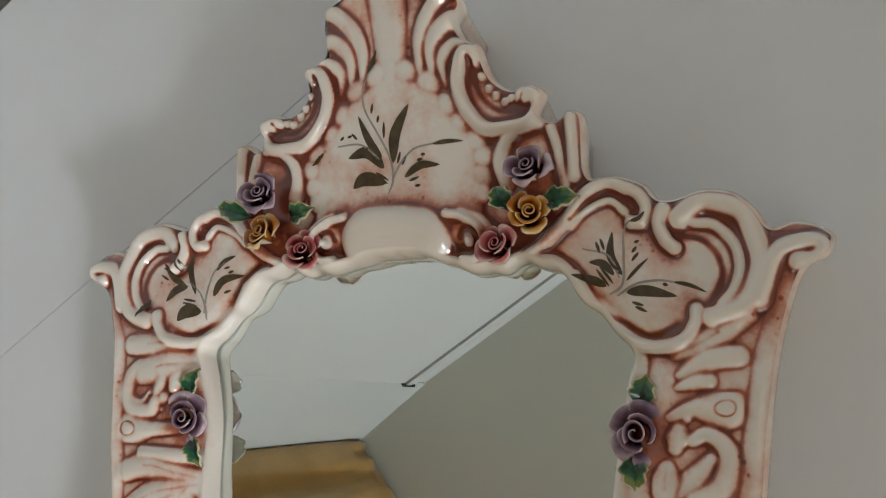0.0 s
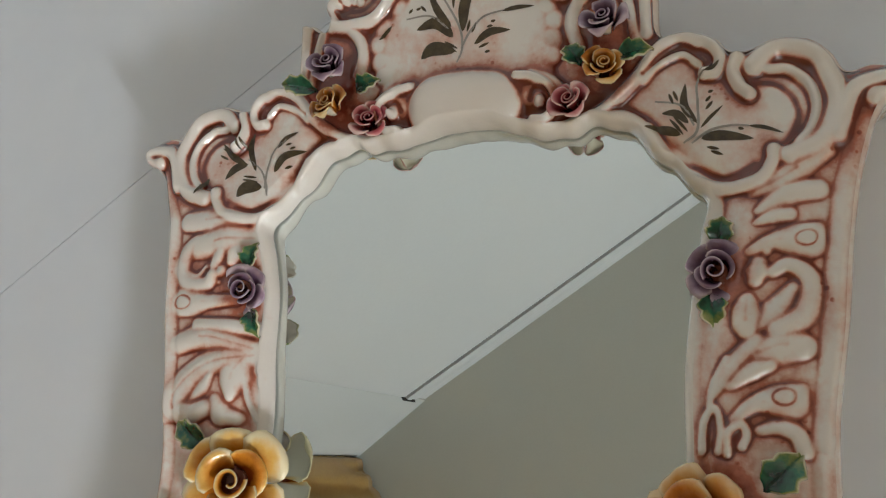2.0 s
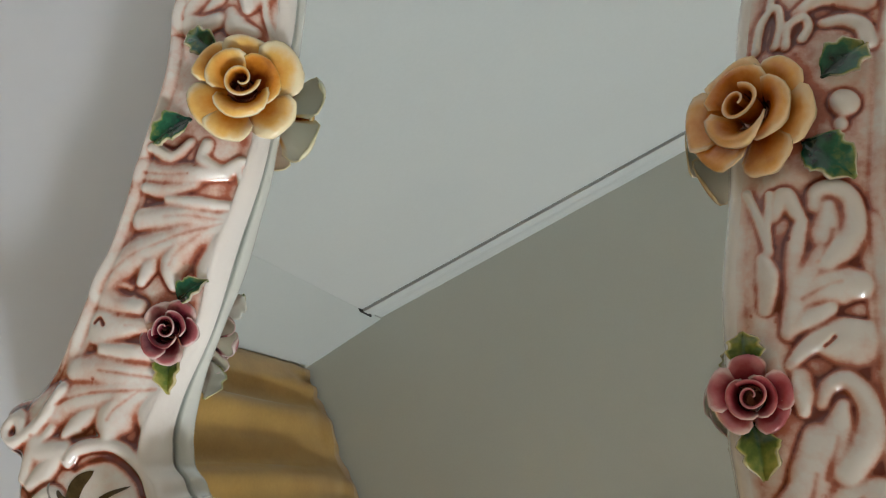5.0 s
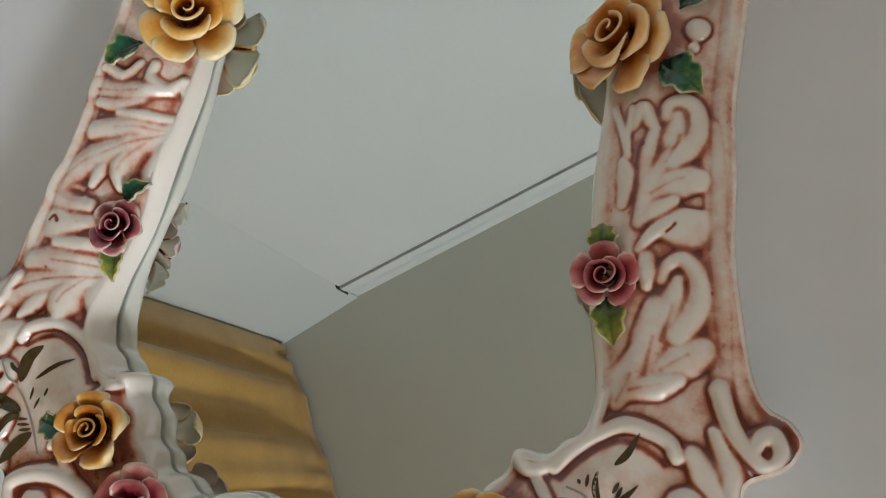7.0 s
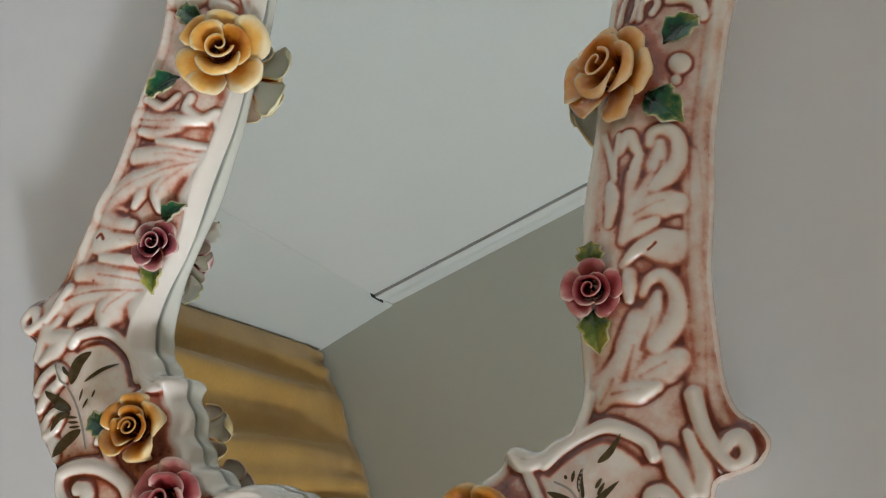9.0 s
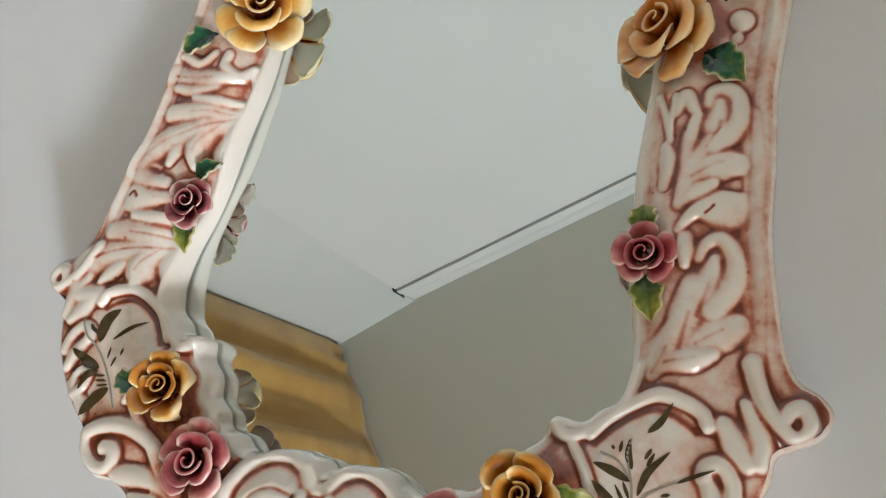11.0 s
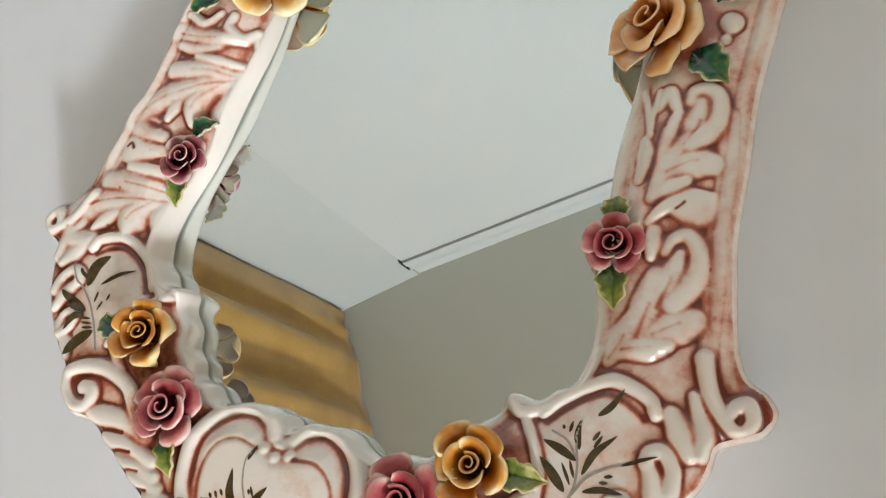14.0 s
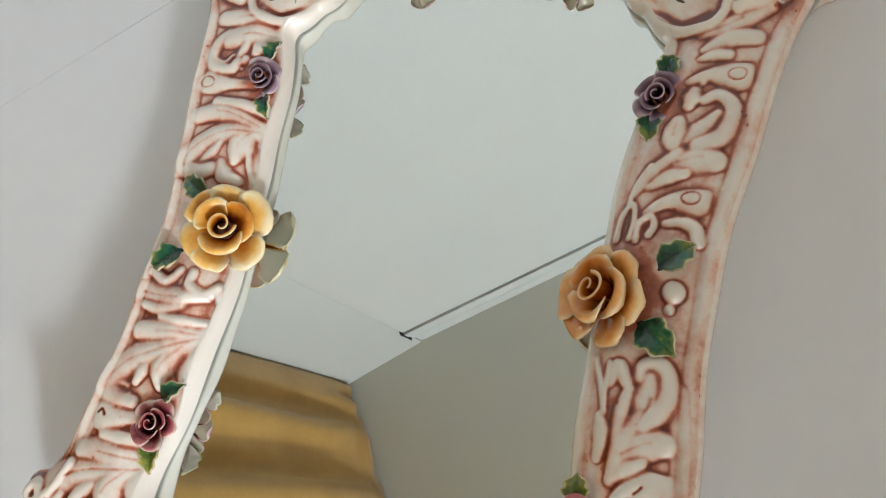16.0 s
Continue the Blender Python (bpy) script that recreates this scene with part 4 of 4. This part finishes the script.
def rose_leaf(base, tip, width, hue):
    """A cupped, notched porcelain leaf with a folded midrib, from its base to its tip, in millimetres."""
    b, e = np.array(base[:2], float), np.array(tip, float)
    along = e - b
    length = max(np.linalg.norm(along), 9.5)
    along /= np.linalg.norm(along)
    b = b - along * length * 0.12
    across = np.array((-along[1], along[0]))
    rng = random.Random(round(base[0] * 7 + base[1]))
    low = max(base[2] - 3, surface(*b) + 0.4, surface(*((b + e) / 2)) + 0.2)
    twist = rng.uniform(-0.12, 0.12)
    bm = bmesh.new()
    grid, tones = [], []
    for i in range(19):
        v = i / 18
        prof = [float(np.interp(v, [0, 0.08, 0.30, 0.42, 0.46, 0.66, 0.76, 0.79, 1], [0.2, 0.62, 1.0, 0.96, 0.72, 0.84, 0.70, 0.52, 0.03])) * rng.uniform(0.94, 1.06) for _ in (0, 1)]
        row, tr = [], []
        for j in range(11):
            u = j / 5 - 1
            pr = max(0.05, prof[u > 0])
            xy = b + along * length * 1.12 * (v + 0.10 * abs(u) * (1 - v)) + across * (u * width * 0.92 * pr + twist * width * v * v)
            z = low + 2.6 * math.sin(v * 2.4) - 2.8 * v * v + 2.6 * abs(u) ** 1.5 * pr - 0.6 * math.exp(-(u * 5) ** 2) + 0.35 * math.sin(v * 21 + 2 * abs(u)) * abs(u) + twist * 6 * u
            row.append((xy[0] / 1000, xy[1] / 1000, z / 1000))
            tr.append(0.14 + 0.52 * v ** 1.5 + 0.60 * max(0, abs(u) - 0.78) / 0.22 - 0.15 * math.exp(-(u * 6) ** 2))
        grid.append(row)
        tones.append(tr)
    shell(bm, grid, tones, 0.0009, True)
    bmesh.ops.recalc_face_normals(bm, faces=bm.faces)
    part("leaf", bm, LIME if hue else GREEN, mirror, "glazed yellow-green porcelain leaf" if hue else "glazed deep green porcelain leaf")


rose_leaf((52, 159, 40), (47, 168), 5.5, 0)
rose_leaf((68, 160, 40), (81, 162), 5.5, 0)
rose_leaf((-71, 162, 40), (-89, 167), 5.5, 0)
rose_leaf((-49, 160, 38), (-39, 165), 6, 0)
rose_leaf((102, 84, 31), (104, 94), 5.8, 0)
rose_leaf((99, 64, 31), (100, 52), 5.8, 0)
rose_leaf((-102, 82, 31), (-99, 93), 5.8, 0)
rose_leaf((-98, 61, 31), (-94, 49), 5.8, 0)
rose_leaf((115, -2, 37), (126, 10), 7.5, 0)
rose_leaf((111, -26, 35), (125, -36), 8.5, 0)
rose_leaf((-111, 2, 37), (-127, 11), 6.5, 0)
rose_leaf((-117, -28, 36), (-132, -39), 7.5, 0)
rose_leaf((98, -96, 31), (96, -87), 6.3, 1)
rose_leaf((102, -115, 31), (106, -130), 6.8, 1)
rose_leaf((-103, -99, 31), (-94, -90), 5.8, 0)
rose_leaf((-101, -120, 31), (-100, -134), 6.3, 1)
rose_leaf((84, -198, 41), (102, -196), 6.5, 1)
rose_leaf((44, -230, 37), (44, -240), 6, 1)
rose_leaf((-92, -195, 41), (-107, -193), 6, 0)
rose_leaf((-52, -229, 37), (-46, -244), 6, 1)

# ---- painted sprigs ----
SPRIG = []


def sprig(name):
    SPRIG.append(([], []))


def ribbon(pts, widths, kind):
    SPRIG[-1][kind].append((pts, widths))


def stem(*pts):
    line = glide(pts, 8)
    ribbon(line, np.interp(np.linspace(0, 1, len(line)), [0, 0.2, 1], [0.35, 0.55, 0.35]), 1)


def petal_stroke(w, *pts):
    line = glide(pts, 8)
    t = np.linspace(0, 1, len(line))
    ribbon(line, w * 0.45 * np.sin(np.pi * t ** 0.85) ** 0.75 + 0.08, 0)


def tick(*pts):
    line = np.linspace(pts[0], pts[1], 6)
    ribbon(line, 0.55 * np.sin(np.pi * np.linspace(0.08, 0.95, 6)) + 0.1, 0)


sprig("crown")
stem((-3.1, 167.9), (-0.7, 174.0), (-1.7, 182.9), (-7.1, 194.8), (-12.6, 205.8), (-13.4, 215.1), (-11.1, 220.1))
stem((-1.2, 174.0), (3.0, 181.2), (9.3, 186.9), (18.4, 188.4))
stem((-7.1, 183.3), (-15.1, 189.9), (-26.4, 190.1))
petal_stroke(6.1, (-5.0, 179.3), (-12.2, 186.3), (-21.8, 184.5))
petal_stroke(6.6, (-3.9, 173.0), (-14.3, 175.0), (-20.2, 171.6))
petal_stroke(3.9, (-5.8, 184.0), (-11.1, 191.3), (-15.8, 203.0))
petal_stroke(5.4, (-0.5, 181.5), (1.1, 194.0), (8.1, 205.6))
petal_stroke(3.7, (5.1, 175.5), (12.2, 180.0), (21.5, 179.7))
petal_stroke(2.0, (17.9, 188.2), (24.8, 188.8), (32.4, 188.8))
petal_stroke(2.3, (-11.2, 220.9), (-9.2, 225.9), (-6.6, 230.7))
petal_stroke(1.8, (-39.8, 183.9), (-36.2, 186.3), (-33.5, 188.7))
tick((-25.1, 192.6), (-23.2, 194.3))
tick((-21.5, 193.6), (-19.3, 194.4))
tick((-19.3, 195.2), (-16.9, 192.4))
tick((-9.5, 203.6), (-8.6, 207.9))
tick((-6.8, 199.4), (-6.1, 202.5))
tick((-4.3, 192.5), (-3.8, 199.6))
tick((1.6, 181.3), (3.0, 186.2))
tick((3.8, 180.6), (5.7, 184.7))
tick((10.8, 182.3), (13.4, 182.6))
tick((12.6, 184.4), (14.7, 184.5))
tick((7.2, 173.9), (11.9, 175.5))
tick((10.0, 171.7), (12.5, 172.0))
tick((-9.0, 177.6), (-2.9, 174.1))
tick((-10.3, 176.5), (-3.3, 172.7))
sprig("shoulder_right")
stem((90.0, 123.9), (95.3, 128.0), (96.1, 138.8), (96.6, 147.4), (99.8, 151.0))
stem((93.2, 123.4), (100.5, 127.9), (108.7, 129.0), (114.7, 128.2))
stem((94.3, 130.2), (90.1, 139.0), (80.4, 142.0))
petal_stroke(3.4, (95.3, 131.2), (91.2, 138.9), (92.3, 148.1))
petal_stroke(3.4, (92.2, 131.3), (88.0, 135.8), (82.6, 136.6))
petal_stroke(3.9, (89.0, 127.1), (83.6, 129.4), (75.6, 131.4))
petal_stroke(4.5, (96.9, 124.8), (104.6, 125.3), (116.2, 123.0))
petal_stroke(1.6, (114.7, 128.2), (120.6, 127.0), (126.8, 124.4))
petal_stroke(1.4, (96.8, 129.1), (100.6, 133.2), (105.2, 137.3))
petal_stroke(1.7, (99.8, 150.6), (102.9, 151.5), (105.5, 154.0))
tick((85.9, 144.6), (87.1, 140.2))
tick((87.6, 145.7), (88.9, 141.2))
tick((99.2, 139.7), (101.1, 141.8))
tick((99.0, 136.5), (101.7, 139.6))
tick((100.3, 143.4), (102.2, 143.9))
tick((110.7, 127.7), (112.7, 127.0))
tick((99.0, 121.2), (103.5, 120.0))
tick((100.4, 119.5), (104.9, 117.7))
tick((85.4, 133.7), (90.0, 127.1))
tick((86.9, 134.7), (91.7, 128.1))
sprig("shoulder_left")
stem((-97.3, 116.4), (-97.6, 122.2), (-100.6, 128.9), (-107.8, 134.9))
stem((-98.3, 119.6), (-96.8, 129.6), (-93.8, 138.0), (-87.3, 143.1))
petal_stroke(3.3, (-103.1, 128.4), (-107.0, 139.8), (-105.5, 147.3))
petal_stroke(3.6, (-108.9, 132.5), (-116.7, 136.8), (-123.6, 143.6))
petal_stroke(4.5, (-107.9, 132.5), (-114.3, 130.5), (-119.3, 124.6))
petal_stroke(7.2, (-99.4, 120.4), (-107.5, 120.2), (-111.9, 115.4))
petal_stroke(4.2, (-93.6, 127.1), (-88.6, 133.9), (-78.1, 136.5))
petal_stroke(2.5, (-92.3, 138.8), (-87.9, 143.2), (-81.5, 145.9))
petal_stroke(2.5, (-128.2, 125.3), (-130.1, 121.2), (-132.6, 116.6))
tick((-113.6, 145.4), (-111.2, 139.1))
tick((-111.2, 144.8), (-108.6, 139.3))
tick((-124.2, 137.5), (-119.2, 135.2))
tick((-123.3, 141.1), (-117.9, 139.0))
tick((-109.5, 126.3), (-102.5, 125.2))
tick((-109.9, 124.5), (-101.9, 123.0))
tick((-109.7, 122.3), (-101.1, 121.2))
tick((-87.9, 139.7), (-84.8, 140.4))
tick((-85.8, 137.5), (-83.0, 138.5))
tick((-88.3, 128.3), (-84.7, 129.3))
sprig("bottom_right")
stem((98.7, -208.7), (105.4, -205.1), (109.2, -198.3), (109.3, -188.3), (106.6, -176.9), (107.2, -170.9))
stem((109.2, -198.3), (112.7, -190.3), (117.9, -185.3), (123.5, -181.9))
stem((108.2, -184.6), (103.9, -179.7), (97.5, -178.1))
petal_stroke(3.4, (108.5, -185.5), (102.0, -183.4), (95.7, -182.2))
petal_stroke(2.6, (108.6, -181.4), (107.0, -176.8), (106.7, -171.1))
petal_stroke(3.8, (107.0, -197.4), (101.8, -192.7), (96.5, -188.1))
petal_stroke(2.6, (111.2, -189.7), (113.9, -180.8), (120.2, -172.9))
petal_stroke(1.4, (122.8, -182.6), (128.4, -179.5), (134.6, -176.6))
petal_stroke(2.5, (112.6, -195.3), (118.9, -192.3), (126.1, -191.4))
petal_stroke(2.6, (112.2, -168.0), (115.9, -163.9), (119.2, -157.2))
tick((101.1, -174.8), (101.9, -176.2))
tick((104.0, -176.6), (104.2, -172.4))
tick((112.4, -176.8), (114.2, -173.0))
tick((113.3, -179.0), (115.3, -174.3))
tick((108.1, -194.3), (103.9, -187.9))
tick((108.8, -191.5), (106.3, -186.2))
tick((117.4, -190.2), (120.3, -189.3))
tick((118.6, -187.8), (121.4, -186.5))
sprig("bottom_left")
stem((-105.7, -206.9), (-111.9, -196.7), (-120.1, -187.3), (-130.6, -178.7), (-136.5, -171.5))
petal_stroke(6.6, (-125.2, -180.7), (-125.4, -171.3), (-119.7, -165.0))
petal_stroke(2.2, (-118.9, -178.7), (-112.3, -173.0), (-104.2, -167.9))
petal_stroke(4.9, (-119.8, -191.6), (-128.1, -189.2), (-136.0, -185.3))
petal_stroke(3.8, (-119.9, -192.7), (-123.6, -195.8), (-124.8, -202.4))
petal_stroke(6.0, (-111.2, -199.2), (-116.5, -204.9), (-120.2, -213.4))
tick((-131.5, -173.2), (-127.3, -177.3))
tick((-118.3, -181.9), (-117.6, -187.0))
tick((-113.6, -185.7), (-114.3, -190.2))
tick((-111.5, -181.6), (-111.7, -185.0))
tick((-121.1, -194.9), (-115.4, -194.3))
tick((-119.3, -196.9), (-113.7, -196.3))
tick((-117.6, -199.0), (-112.3, -197.9))
tick((-130.7, -195.7), (-129.6, -193.4))
sprig("heart")
stem((-7.5, -264.2), (-2.5, -255.2), (-5.7, -244.2), (-11.4, -234.7), (-13.7, -226.3), (-12.0, -221.2))
stem((-3.3, -253.3), (2.7, -246.9), (12.1, -242.7), (18.7, -240.9))
stem((-7.4, -246.9), (-15.2, -243.9), (-27.4, -245.1))
petal_stroke(3.9, (-8.1, -247.2), (-15.3, -240.5), (-18.3, -230.7))
petal_stroke(3.8, (-3.2, -246.6), (-3.9, -240.2), (-0.1, -232.3))
petal_stroke(5.3, (-8.1, -248.3), (-16.2, -247.6), (-18.7, -252.5))
petal_stroke(6.2, (-3.9, -257.9), (-10.3, -257.9), (-12.7, -264.2))
petal_stroke(1.1, (14.5, -242.5), (21.1, -240.8), (27.2, -238.3))
petal_stroke(1.7, (-12.7, -225.6), (-12.0, -222.3), (-11.0, -218.6))
petal_stroke(2.1, (1.5, -252.8), (6.5, -250.0), (12.6, -248.6))
petal_stroke(1.3, (-36.8, -248.4), (-34.8, -248.0), (-32.3, -247.4))
tick((-24.4, -242.3), (-22.5, -244.0))
tick((-22.3, -241.0), (-20.2, -243.3))
tick((-20.2, -239.8), (-18.2, -241.9))
tick((-17.8, -239.1), (-15.4, -241.0))
tick((-7.3, -234.6), (-4.7, -238.2))
tick((-7.8, -235.9), (-6.7, -237.8))
tick((10.3, -247.2), (11.8, -246.7))
tick((10.2, -248.7), (12.4, -248.0))
tick((4.9, -253.8), (7.2, -253.4))
tick((7.0, -255.2), (10.0, -255.3))
tick((-10.6, -254.2), (-6.0, -254.2))
tick((-11.2, -256.0), (-6.1, -255.8))
tick((-10.6, -257.3), (-5.4, -257.3))


def draped(strokes, mat, label):
    bm = bmesh.new()
    for line, widths in strokes:
        along = np.gradient(np.array(line), axis=0)
        along /= np.linalg.norm(along, axis=1, keepdims=True) + 1e-9
        rows = []
        for p, d, w in zip(line, along, widths):
            row = []
            for u in (-1, -0.5, 0, 0.5, 1):
                x, y = p[0] - d[1] * w * u, p[1] + d[0] * w * u
                sx = x + 0.6 * math.sin(y / 23 + x / 31) + 0.4 * math.sin(y / 9 - x / 14)
                sy = y + 0.6 * math.sin(x / 19 - y / 37 + 1) + 0.4 * math.sin(x / 8 + y / 11)
                back = 5.0 * float(ease((-y - 185) / 30) * ease((20 - x) / 40))
                h = max(surface(x + back + a, y + c) for a in (-0.5, 0, 0.5) for c in (-0.5, 0, 0.5)) + 0.5 * math.sin(x / 17 + y / 13) + 0.1
                row.append(bm.verts.new((sx / 1000, sy / 1000, (h + 0.10) / 1000)))
            rows.append(row)
        for a, b in zip(rows, rows[1:]):
            for j in range(4):
                bm.faces.new((a[j], a[j + 1], b[j + 1], b[j]))
    bmesh.ops.recalc_face_normals(bm, faces=bm.faces)
    for f in bm.faces:
        if f.normal.z < 0:
            f.normal_flip()
    part("painted_sprig", bm, mat, mirror, label)


for leaves, stems in SPRIG:
    draped(leaves, BROWN, "olive-brown brushed leaf sprig")
    draped(stems, GREY, "thin grey brushed stems")
